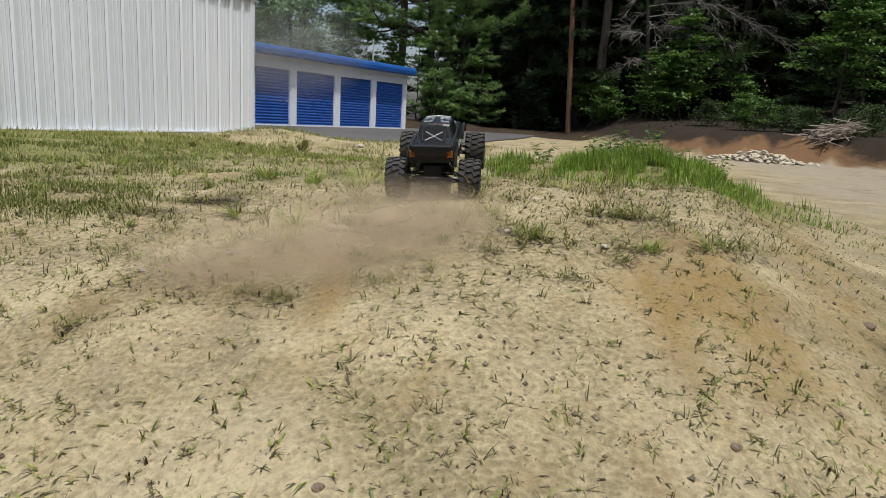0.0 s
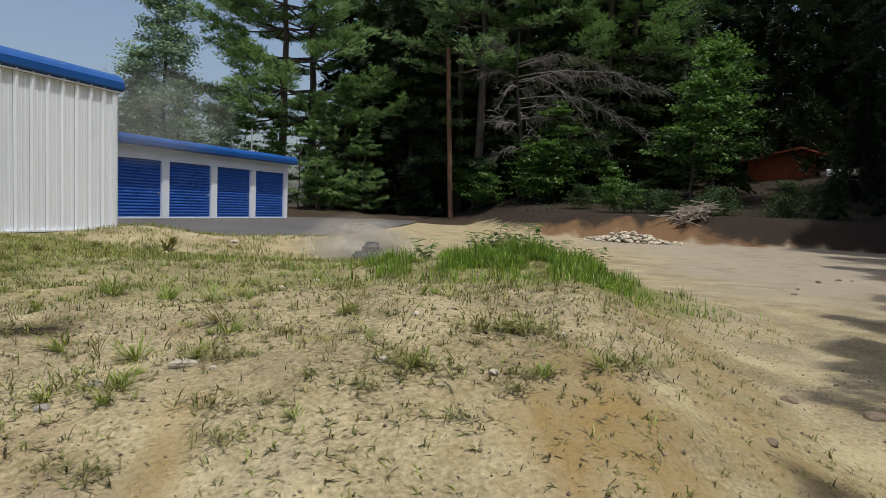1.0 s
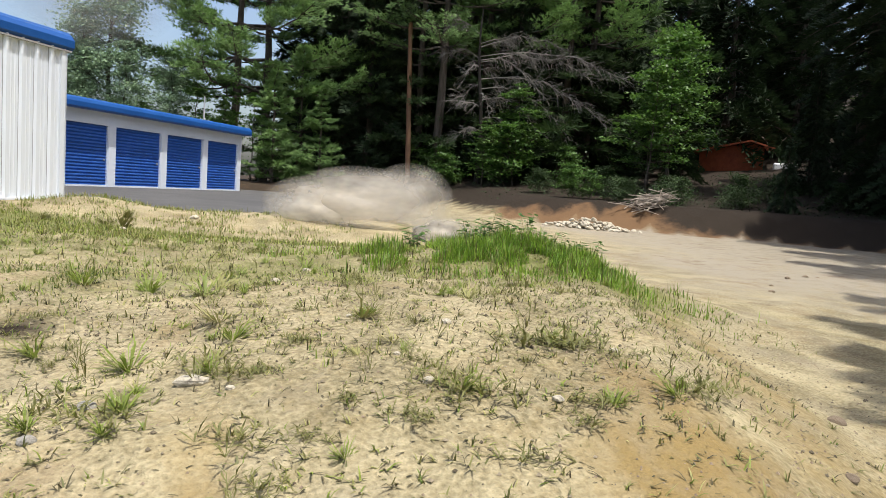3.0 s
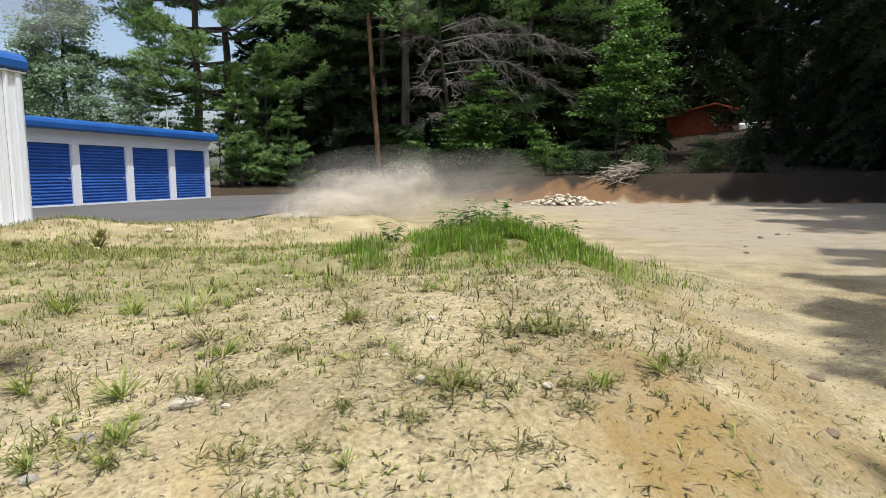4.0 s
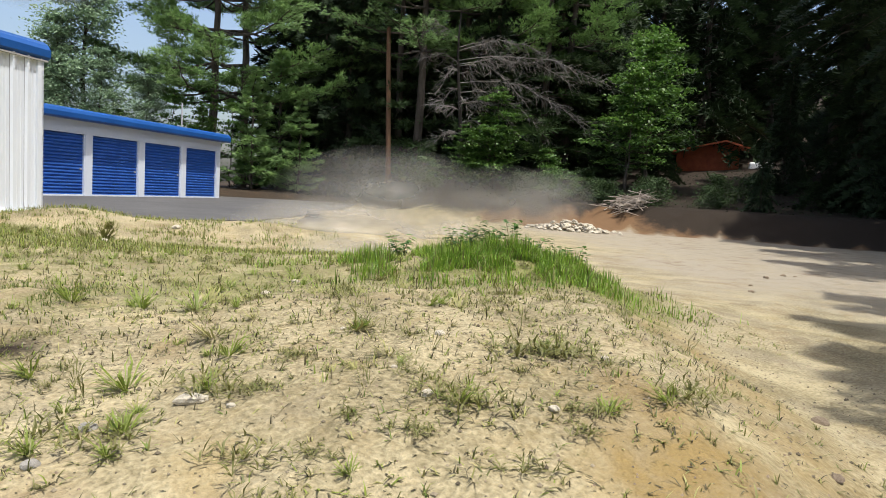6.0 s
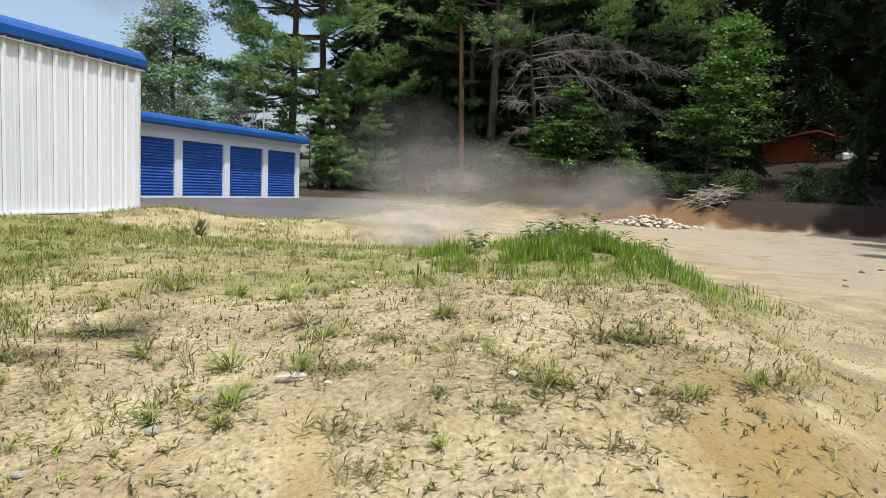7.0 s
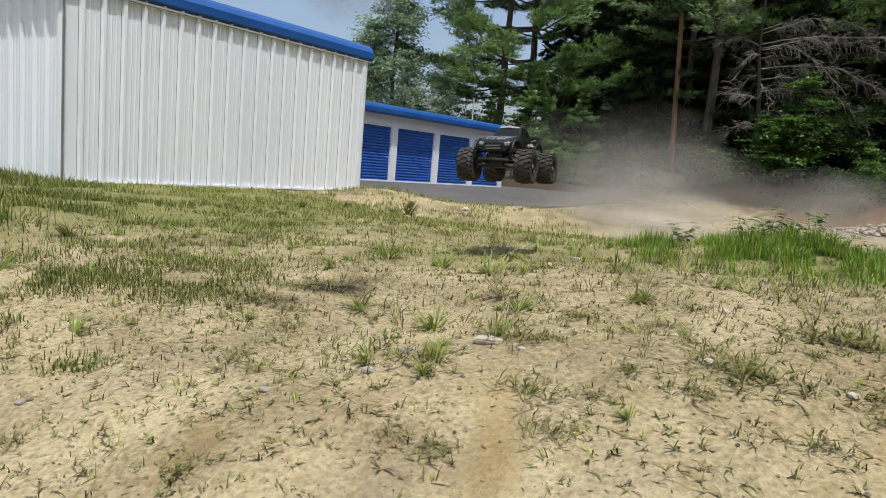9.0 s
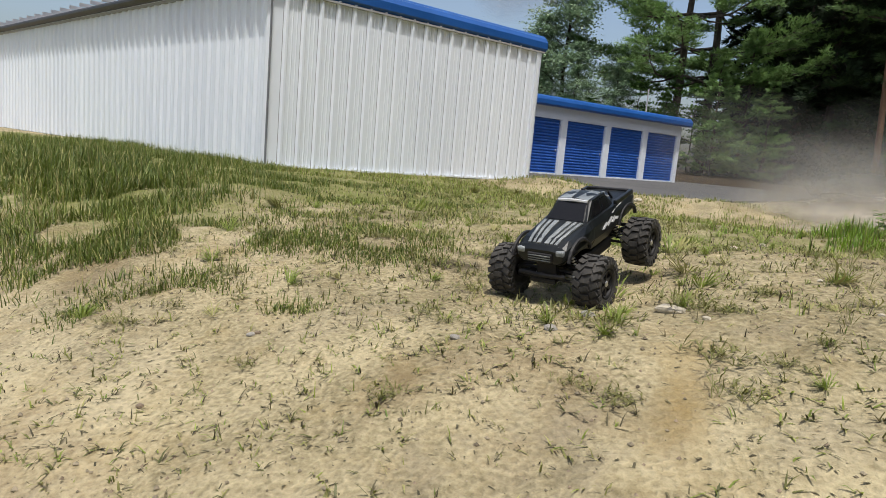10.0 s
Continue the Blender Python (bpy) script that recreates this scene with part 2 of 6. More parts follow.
def make_ground():
    xs, ys = spread(-900, 900, -3.6, 4.2, 0.04, 1.06), spread(-900, 900, 0.6, 7.2, 0.04, 1.06)
    s = Soup()
    nx = len(xs)
    cover, track = [], []
    for y in ys:
        for x in xs:
            s.v.append((x, y, height(x, y)))
            n = noise.noise((x * 0.5, y * 0.5, 11.0))
            red = max(1.1 * bell(x + 0.08 * n, y, 0.74, 2.15, 0.10, 0.6), 1.0 * bell(x - 0.06 * n, y, 1.1, 2.1, 0.13, 0.5), 1.0 * bell(x, y, 0.95, 2.25, 0.42, 0.7), 0.8 * bell(x + 0.1 * n, y, -0.45, 2.3, 0.14, 0.6), 0.62 * math.exp(-((x - ridge(y) - 0.55) / 0.45) ** 2) * ss(1.0, 2.0, y) * (1 - ss(4.6, 5.6, y)), 0.3)
            red = max(red, 0.4 * ss(-0.3, 0.6, bank(x, y)) * ss(7, 10, x), ss(34, 37, y))
            green = 0.95 * ss(-1.6, -4.0, x) * ss(2.8, 4.2, y) + 0.95 * bell(x, y, 1.9, 5.9, 1.5, 0.8) + 0.5 * ss(3.4, 5.0, y) * (1 - ss(2.0, 3.2, x))
            green *= (1 - ss(10.2, 11.6, y)) * (1 + 0.9 * n)
            # forest floor, darkened for the shade under the trees
            floor_shade = 1.3 * ss(32.5, 35.0, y - 0.15 * max(0.0, x - 5.0)) + ss(0.0, 1.6, bank(x, y)) * ss(8, 11, x)
            u = bank(x, y) + 0.5 * n
            side = ss(7.5, 10, x)
            gravel = ss(2.2, 8.0, x - 0.25 * (y - 5) + 2.0 * n) * ss(3.5, 8.0, y) * (1 - side * ss(-0.4, 0.2, u))
            face = side * ss(-0.5, 0.1, u) * (1 - ss(1.0, 1.6, u))
            dark_patch = 0.46 * max(bell(x, y, -1.39, 3.70, 0.28, 0.10), bell(x, y, -1.55, 3.44, 0.22, 0.09)) * (1 + n)
            # mould behind the bank; its right part is coloured dark for shade
            mould_shade = dark_patch + side * max(ss(0.8, 1.4, u), ss(-0.3, 0.3, u) * ss(12.8, 14.6, x))
            track.append((gravel, face, mould_shade, 1))
            cover.append((red, max(0, min(1, green)), min(1, floor_shade), 1))
    s.f = [(j * nx + i, j * nx + i + 1, (j + 1) * nx + i + 1, (j + 1) * nx + i) for j in range(len(ys) - 1) for i in range(nx - 1)]
    me = s.mesh("ground", M["ground"], smooth=True)
    attr = me.color_attributes.new("cover", "FLOAT_COLOR", "POINT")
    attr.data.foreach_set("color", [c for q in cover for c in q])
    attr = me.color_attributes.new("track", "FLOAT_COLOR", "POINT")
    attr.data.foreach_set("color", [c for q in track for c in q])
    tagged(new("ground", me), "pale sandy ground with loamy patches, thin grass and a dirt mound", "ground", kind="structure")
    # asphalt lot between the buildings
    a = Soup()
    edge = [(-7.5, 14.6), (-2.4, 14.0), (-0.2, 15.0), (1.3, 19.0), (2.7, 24.0), (4.0, 29.0), (5.2, 34.6), (3.8, 36.3), (-1.2, 36.6), (-12.0, 35.0), (-16.0, 24.0)]
    top = 0.638
    pts = []
    for i, p in enumerate(edge):
        q = edge[(i + 1) % len(edge)]
        for k in range(6):
            w = 0.12 * noise.noise((i * 3.1, k * 1.7, 2.0))
            pts.append(((p[0] + (q[0] - p[0]) * k / 6) + w, (p[1] + (q[1] - p[1]) * k / 6) + w))
    n = len(pts)
    a.add([Vector((x, y, top)) for x, y in pts] + [Vector((x, y, top - 0.25)) for x, y in pts], [tuple(range(n))] + [(k, n + k, n + (k + 1) % n, (k + 1) % n) for k in range(n)])
    tagged(part("asphalt_lot", a, M["asphalt"]), "dark grey asphalt lot between two storage buildings", "asphalt lot", kind="structure")


make_ground()


# ---- storage buildings ----
def frame_on(p, q, z):
    """A frame with x along the wall from p to q, y out of the wall's back, z up from z."""
    d = Vector((q[0] - p[0], q[1] - p[1], 0)).normalized()
    return Matrix(((d.x, -d.y, 0, p[0]), (d.y, d.x, 0, p[1]), (0, 0, 1, z), (0, 0, 0, 1)))


def ribbed(length, h0, h1, pitch, start=0.0):
    """A ribbed sheet wall along x: flat pans with raised trapezoid ribs and low swages."""
    prof, x = [(0.0, 0.0)] if start else [], start
    while x < length - 0.001:
        w = min(pitch, length - x)
        for fx, d in ((0.0, 0.0), (0.026, 0.042), (0.062, 0.042), (0.088, 0.0), (0.135, 0.0), (0.147, 0.008), (0.162, 0.0), (0.205, 0.0), (0.217, 0.008), (0.232, 0.0)):
            if fx < w:
                prof.append((x + fx, -d))
        x += pitch
    prof.append((length, 0.0))
    s = Soup()
    n = len(prof)
    s.v = [Vector((x, y, h0)) for x, y in prof] + [Vector((x, y, h1)) for x, y in prof]
    s.f = [(k, k + 1, n + k + 1, n + k) for k in range(n - 1)]
    return s


def rounded_trim(x0, x1, y0, y1, z0, z1):
    """A long trim with a rounded outer face."""
    prof = [(y1, z0), (y0 + 0.05, z0), (y0, z0 + 0.05), (y0, z0 + (z1 - z0) * 0.55), (y0 + 0.05, z1 - 0.06), (y0 + 0.13, z1), (y1, z1)]
    s = Soup()
    n = len(prof)
    s.v = [Vector((x, y, z)) for x in (x0, x1) for y, z in prof]
    s.f = [(k, n + k, n + (k + 1) % n, (k + 1) % n) for k in range(n)] + [tuple(range(n)), tuple(reversed(range(n, 2 * n)))]
    return s


def moved(soup, m):
    soup.v = [m @ Vector(v) for v in soup.v]
    return soup


RIB = 0.2776
END, CORNER, FAR = (-3.56, 13.22), (-6.22, 8.40), (-18.3, 13.5)


def make_near_building():
    z0 = 0.78
    b = tagged(new("storage_building"), "white ribbed steel storage building with blue rake trim beside the grass", "building", kind="structure")
    f1 = frame_on(CORNER, END, z0)
    L1 = math.dist(CORNER, END)
    wall = part("end_wall", moved(ribbed(L1, 0, 2.48, RIB, 0.19), f1), M["white_metal"], b, "white ribbed steel wall")
    k = 0.19
    # a dark strip at each rib's edge stands in for the rib's shade
    line = Soup()
    line.box(-0.003, 0.003, -0.004, 0.004, 0.0, 2.44)
    shade_line_me = line.mesh("panel_lap", M["lap"])
    while k < L1 - 0.05:
        share("panel_lap", shade_line_me, b, f1 @ Matrix.Translation((k, 0, 0)))
        k += RIB
    back = Soup()
    back.box(0, L1, 0.012, 0.16, 0, 2.55, f1)
    part("wall_core", back, M["white_metal"], b)
    part("rake_trim", moved(rounded_trim(-0.1, L1 + 0.14, -0.075, 0.1, 2.44, 2.74), f1), M["blue_trim"], b, "glossy blue steel roof edge trim")
    under = Soup()
    under.box(-0.05, L1 + 0.1, -0.06, 0.0, 2.41, 2.438, f1)
    part("trim_soffit", under, M["soffit"], b)
    base = Soup()
    base.box(0.03, L1 - 0.02, 0.02, 0.3, -0.4, -0.004, f1)
    part("foundation", base, M["concrete"], b)
    sill = Soup()
    sill.box(0, L1, -0.045, 0.01, -0.03, 0.0, f1)
    part("base_trim", sill, M["white_metal"], b)
    corner = Soup()
    corner.box(L1 - 0.09, L1 + 0.03, -0.04, 0.0, 0, 2.42, f1)
    corner.box(L1, L1 + 0.03, -0.04, 0.16, 0, 2.42, f1)
    part("corner_trim", corner, M["white_metal"], b)
    joint = Soup()
    joint.box(-0.004, 0.002, -0.05, 0.0, 0, 2.43, f1)
    part("corner_joint", joint, M["lap"], b, "dark open joint at the wall corner")
    # the long eave side
    far = (CORNER[0] + (FAR[0] - CORNER[0]) * 1.7, CORNER[1] + (FAR[1] - CORNER[1]) * 1.7)
    f2 = frame_on(far, CORNER, z0)
    L2 = math.dist(far, CORNER)
    part("side_wall", moved(ribbed(L2, 0, 2.52, RIB), f2), M["white_metal"], b, "white ribbed steel wall")
    core = Soup()
    core.box(0, L2, 0.012, 0.16, -0.3, 2.55, f2)
    part("wall_core", core, M["white_metal"], b)
    gut = moved(rounded_trim(-0.1, L2 + 0.1, -0.17, -0.05, 2.52, 2.68), f2)
    part("gutter", gut, M["dark_metal"], b, "dark rain gutter")
    so = Soup()
    so.box(0, L2, -0.055, 0.0, 2.47, 2.51, f2)
    part("eave_soffit", so, M["soffit"], b)
    # roof sheet with raised seams at the eave
    roof = Soup()
    c = [Vector((*far, z0 + 2.70)), Vector((*CORNER, z0 + 2.70)), Vector((*END, z0 + 2.70))]
    c.append(c[0] + (c[2] - c[1]))
    roof.add(c + [v - Vector((0, 0, 0.05)) for v in c], [(0, 1, 2, 3), (7, 6, 5, 4), (0, 4, 5, 1), (1, 5, 6, 2), (2, 6, 7, 3), (3, 7, 4, 0)])
    part("roof", roof, M["roof"], b)
    k = 0.3
    seam = Soup()
    seam.box(-0.02, 0.02, -0.15, 0.6, 2.69, 2.76)
    me = seam.mesh("roof_seam", M["roof"])
    while k < L2:
        share("roof_seam", me, b, f2 @ Matrix.Translation((k, 0, 0)))
        k += 0.6


P1, P4 = (-5.35, 26.08), (-1.37, 32.43)


def make_far_building():
    z0 = 0.645
    b = tagged(new("storage_unit_building"), "white storage building with a row of blue roller doors and blue trim", "building", kind="structure")
    f = frame_on(P1, P4, z0)
    a0, a1 = -10.4, 7.56
    posts = [-7.75, -5.15, -2.6, -0.03, 2.55, 5.02]
    hd, ht = 2.06, 2.49
    head = Soup()
    head.box(a0, a1, 0, 0.2, hd, ht, f)
    part("header", head, M["white_metal"], b)
    end = Soup()
    end.box(a1 - 0.24, a1, 0, 0.2, -0.05, hd, f)
    end.box(a1 - 0.2, a1 - 0.002, 0.2, 9.0, -0.05, ht, f)
    part("end_wall", end, M["white_metal"], b)
    for p in posts:
        s = Soup()
        s.box(p - 0.155, p + 0.155, 0, 0.2, -0.05, hd, f)
        part("post", s, M["white_metal"], b)
    edges = [a0] + posts + [a1 - 0.085]
    for i in range(len(edges) - 1):
        x0, x1 = edges[i] + 0.155, edges[i + 1] - 0.155
        curtain = Soup()
        n = 19
        zs = [hd * k / n for k in range(n + 1)]
        prof = []
        for k in range(n):
            h = hd / n
            prof += [(0.125, zs[k]), (0.075, zs[k] + h * 0.30), (0.075, zs[k] + h * 0.66), (0.125, zs[k] + h * 0.80)]
        prof.append((0.125, hd))
        m = len(prof)
        curtain.v = [f @ Vector((x, y, z)) for x in (x0, x1) for y, z in prof]
        curtain.f = [(k, m + k, m + k + 1, k + 1) for k in range(m - 1)]
        door = part("roller_door", curtain, M["blue_door"], b, "closed blue ribbed roller door")
        bar = Soup()
        bar.box(x0, x1, 0.06, 0.12, -0.05, 0.05, f)
        part("bottom_bar", bar, M["white_metal"], door)
        latch = Soup()
        latch.box(x1 - 0.17, x1 - 0.10, 0.055, 0.075, 0.88, 0.94, f)
        part("latch", latch, M["soffit"], door)
        track = Soup()
        track.box(x0, x0 + 0.03, 0.02, 0.1, 0, hd, f)
        track.box(x1 - 0.03, x1, 0.02, 0.1, 0, hd, f)
        part("door_track", track, M["white_metal"], door)
    part("fascia", moved(rounded_trim(a0 - 0.1, a1 + 0.3, -0.32, 0.1, ht, ht + 0.36), f), M["blue_trim"], b, "blue steel roof edge trim")
    roof = Soup()
    roof.box(a0, a1 + 0.2, 0.1, 9.0, ht + 0.15, ht + 0.34, f)
    part("roof", roof, M["roof"], b)
    back = Soup()
    back.box(a0, a1 - 0.2, 0.2, 0.3, 0, ht, f)
    part("partition", back, M["soffit"], b)
    pipe = Soup()
    pipe.tube([f @ Vector((a1 - 1.4, 1.0, ht + 0.3)), f @ Vector((a1 - 1.4, 1.0, ht + 1.5))], [0.03, 0.03], 8)
    part("vent_pipe", pipe, M["soffit"], b)


make_near_building()
make_far_building()


# ---- trees ----
def leaf_card(s, c, size, rng, flat=0.5):
    """One leaf: a small folded diamond with a random lean."""
    a = rng.uniform(0, 6.283)
    d = Vector((math.cos(a), math.sin(a), rng.gauss(-0.15, flat))).normalized()
    u = Vector((-d.y, d.x, rng.gauss(0, flat))).normalized()
    a, b = d * size, u * size * 0.42
    s.add([c - a * 0.5, c + b, c + a * 0.5, c - b], [(0, 1, 2, 3)])


def needle_tuft(s, c, out, size, rng, n=5):
    """A tuft of long narrow blades that fan out of a twig's end."""
    for _ in range(n):
        d = (out + Vector((rng.gauss(0, 0.55), rng.gauss(0, 0.55), rng.gauss(0.1, 0.45)))).normalized()
        w = d.orthogonal().normalized() * size * 0.16
        e = c + d * size
        s.add([c - w * 0.6, c + w * 0.6, e + w * 0.2, e - w * 0.2], [(0, 1, 2, 3)])


def make_conifer(name, h, r, first, whorls, needle, rng, droop=0.1, tuft=0.32, dense=11, lift=0.15, gap=0.0, ragged=0.3, taper=0.75, stem="bark", thick=1.0):
    """A trunk, limbs in whorls, and needle tufts along each limb's outer part."""
    t = new(name)
    wood, crown = Soup(), Soup()
    bend = [Vector((noise.noise((k * 0.7, h, 1.0)) * 0.25, noise.noise((k * 0.7, h, 5.0)) * 0.25, h * k / 8)) for k in range(9)]
    wood.tube(bend, [(0.022 * h * (1 - 0.93 * k / 8) * 0.6 + 0.02) * thick for k in range(9)], 8)

    def axis(z):
        k = min(7.999, max(0, z / h * 8))
        i = int(k)
        return bend[i].lerp(bend[i + 1], k - i)

    for w in range(whorls):
        q = w / (whorls - 1)
        z = first + (h - first - 0.3) * q
        reach = r * (1 - q) ** taper * rng.uniform(1 - ragged, 1 + ragged * 0.5) + 0.25
        if rng.random() < gap:
            continue
        count = rng.randint(4, 6)
        turn = rng.uniform(0, 6.28)
        for b in range(count):
            ang = turn + b * 6.283 / count + rng.uniform(-0.3, 0.3)
            ln = reach * rng.uniform(0.65, 1.1)
            out = Vector((math.cos(ang), math.sin(ang), 0))
            side = Vector((-out.y, out.x, 0))
            o = axis(z)
            pts = [o + out * ln * u + Vector((0, 0, lift * ln * u - droop * ln * u * u * 2)) for u in (0, 0.35, 0.7, 1.0)]
            wood.tube(pts, [0.012 * ln + 0.012, 0.009 * ln + 0.01, 0.006 * ln + 0.006, 0.004], 4, caps=False)
            steps = max(3, int(dense * ln / r + 2))
            for k in range(steps):
                u = 0.28 + 0.74 * k / steps
                i = min(2, int(u * 3))
                p = pts[i].lerp(pts[i + 1], min(1, u * 3 - i))
                wide = ln * 0.30 * (1.15 - u)
                for _ in range(4):
                    sd = rng.uniform(-1, 1)
                    c = p + side * sd * wide + Vector((0, 0, rng.gauss(0, 0.05)))
                    needle_tuft(crown, c, (out + side * sd * 0.8), tuft * rng.uniform(0.7, 1.3), rng)
    part("trunk", wood, M[stem], t)
    part("crown", crown, M[needle], t)
    return t


def make_broadleaf(name, h, r, first, leafm, rng, leaves=5200, size=0.2, limbs=16, trunk=0.016, layer=0.3):
    """A slender stem with rising limbs that fork into twigs with clumps of leaves."""
    t = new(name)
    wood, crown = Soup(), Soup()
    bend = [Vector((noise.noise((k * 0.5, h, 2.0)) * 0.4, noise.noise((k * 0.5, h, 8.0)) * 0.4, h * 0.92 * k / 7)) for k in range(8)]
    wood.tube(bend, [trunk * h * (1 - 0.9 * k / 7) + 0.008 for k in range(8)], 8)
    tips = []
    for b in range(limbs):
        q = (b + rng.uniform(0, 1)) / limbs
        z = first + (h * 0.9 - first) * q
        k = min(6.99, z / (h * 0.92) * 7)
        o = bend[int(k)].lerp(bend[int(k) + 1], k - int(k))
        ang = b * 2.4 + rng.uniform(-0.5, 0.5)
        ln = r * (1.05 - 0.75 * q) * rng.uniform(0.6, 1.1)
        out = Vector((math.cos(ang), math.sin(ang), rng.uniform(0.15, 0.6)))
        pts = [o, o + out * ln * 0.5, o + out * ln + Vector((0, 0, -0.05 * ln))]
        wood.tube(pts, [0.012 * ln + 0.012, 0.008 * ln + 0.006, 0.005], 5, caps=False)
        for _ in range(5):
            u = rng.uniform(0.35, 1.0)
            p = pts[0].lerp(pts[2], u)
            e = p + Vector((rng.gauss(0, 1), rng.gauss(0, 1), rng.gauss(0.1, 0.6))) * 0.25 * ln
            wood.tube([p, e], [0.008, 0.003], 3, caps=False)
            tips.append((e, 0.22 * ln + 0.15))
    tips.append((bend[7], 0.4))
    for _ in range(leaves):
        c, sp = rng.choice(tips)
        p = c + Vector((rng.gauss(0, 1), rng.gauss(0, 1), rng.gauss(0, layer))) * sp * 0.75
        leaf_card(crown, p, size * rng.uniform(0.6, 1.3), rng)
    part("trunk", wood, M["bark"], t)
    part("crown", crown, M[leafm], t)
    return t


def make_bare_tree(name, h, rng):
    """A half-dead tree: a rough stem with bare grey limbs that reach out to one side, arch over and hang in fine twigs."""
    t = new(name)
    wood, limb = Soup(), Soup()
    bend = [Vector((0.16 * math.sin(k * 0.8) - 0.3 * k / 8, 0.12 * math.sin(k), h * k / 8)) for k in range(9)]
    wood.tube(bend, [0.14 * (1 - 0.85 * k / 8) + 0.015 for k in range(9)], 8)
    # height of the limb's root, its reach, how far its tip hangs, and its heading
    limbs = [(6.9, 7.8, 1.1, -30), (6.7, 6.4, 0.6, -14), (5.7, 6.9, 2.2, -24), (5.2, 5.2, 2.4, -10), (6.6, 3.4, 1.6, -30), (6.2, 2.6, 1.9, 35), (4.6, 3.2, 1.6, -20), (3.6, 2.2, 0.9, 15), (6.8, 1.9, -0.1, 175), (6.3, 1.2, 1.2, 200),
             (5.4, 1.0, 1.3, 150), (4.2, 1.4, -0.3, 185), (3.0, 1.3, 0.4, 170), (2.4, 1.7, 0.3, -10), (7.6, 2.4, -0.6, 5), (8.1, 1.8, -0.7, 190), (7.4, 4.4, -0.2, -15), (5.0, 0.8, 1.2, -60)]
    for z, ln, hang, head in limbs:
        k = min(7.99, z / h * 8)
        o = bend[int(k)].lerp(bend[int(k) + 1], k - int(k))
        a = radians(head)
        out = Vector((math.cos(a), math.sin(a), 0))
        side = Vector((-out.y, out.x, 0))
        w1, w2 = rng.uniform(-0.25, 0.25), rng.uniform(-0.2, 0.2)
        pts = [o + out * ln * u + side * (w1 * math.sin(u * 5) + w2 * math.sin(u * 9)) * ln * 0.2 + Vector((0, 0, 0.18 * math.sin(u * 3.1) * min(ln, 3) - hang * u ** 1.8 + rng.gauss(0, 0.10) * min(1.0, u * 3))) for u in (0, 0.16, 0.32, 0.5, 0.66, 0.82, 1)]
        limb.tube(pts, [0.028, 0.023, 0.02, 0.016, 0.013, 0.01, 0.005], 5, caps=False)
        for _ in range(int(17 * ln) + 6):
            u = rng.uniform(0.12, 1.0)
            i = min(5, int(u * 6))
            p = pts[i].lerp(pts[i + 1], u * 6 - i)
            d = (out * rng.uniform(0.2, 1.1) + side * rng.gauss(0, 0.7) + Vector((0, 0, rng.gauss(-0.45, 0.45)))).normalized()
            n = rng.uniform(0.25, 1.15)
            q = p + d * n * 0.5 + Vector((0, 0, 0.05))
            e = q + (d + Vector((rng.gauss(0, 0.3), rng.gauss(0, 0.3), -0.45))).normalized() * n * 0.5
            limb.tube([p, q, e], [0.011, 0.008, 0.004], 3, caps=False)
            for _ in range(2):
                g = q + (d + Vector((rng.gauss(0, 0.8), rng.gauss(0, 0.8), rng.gauss(-0.2, 0.5)))) * n * 0.35
                limb.tube([q, g], [0.006, 0.003], 3, caps=False)
    part("trunk", wood, M["dark_bark"], t)
    part("bare_branch", limb, M["grey_wood"], t)
    return t


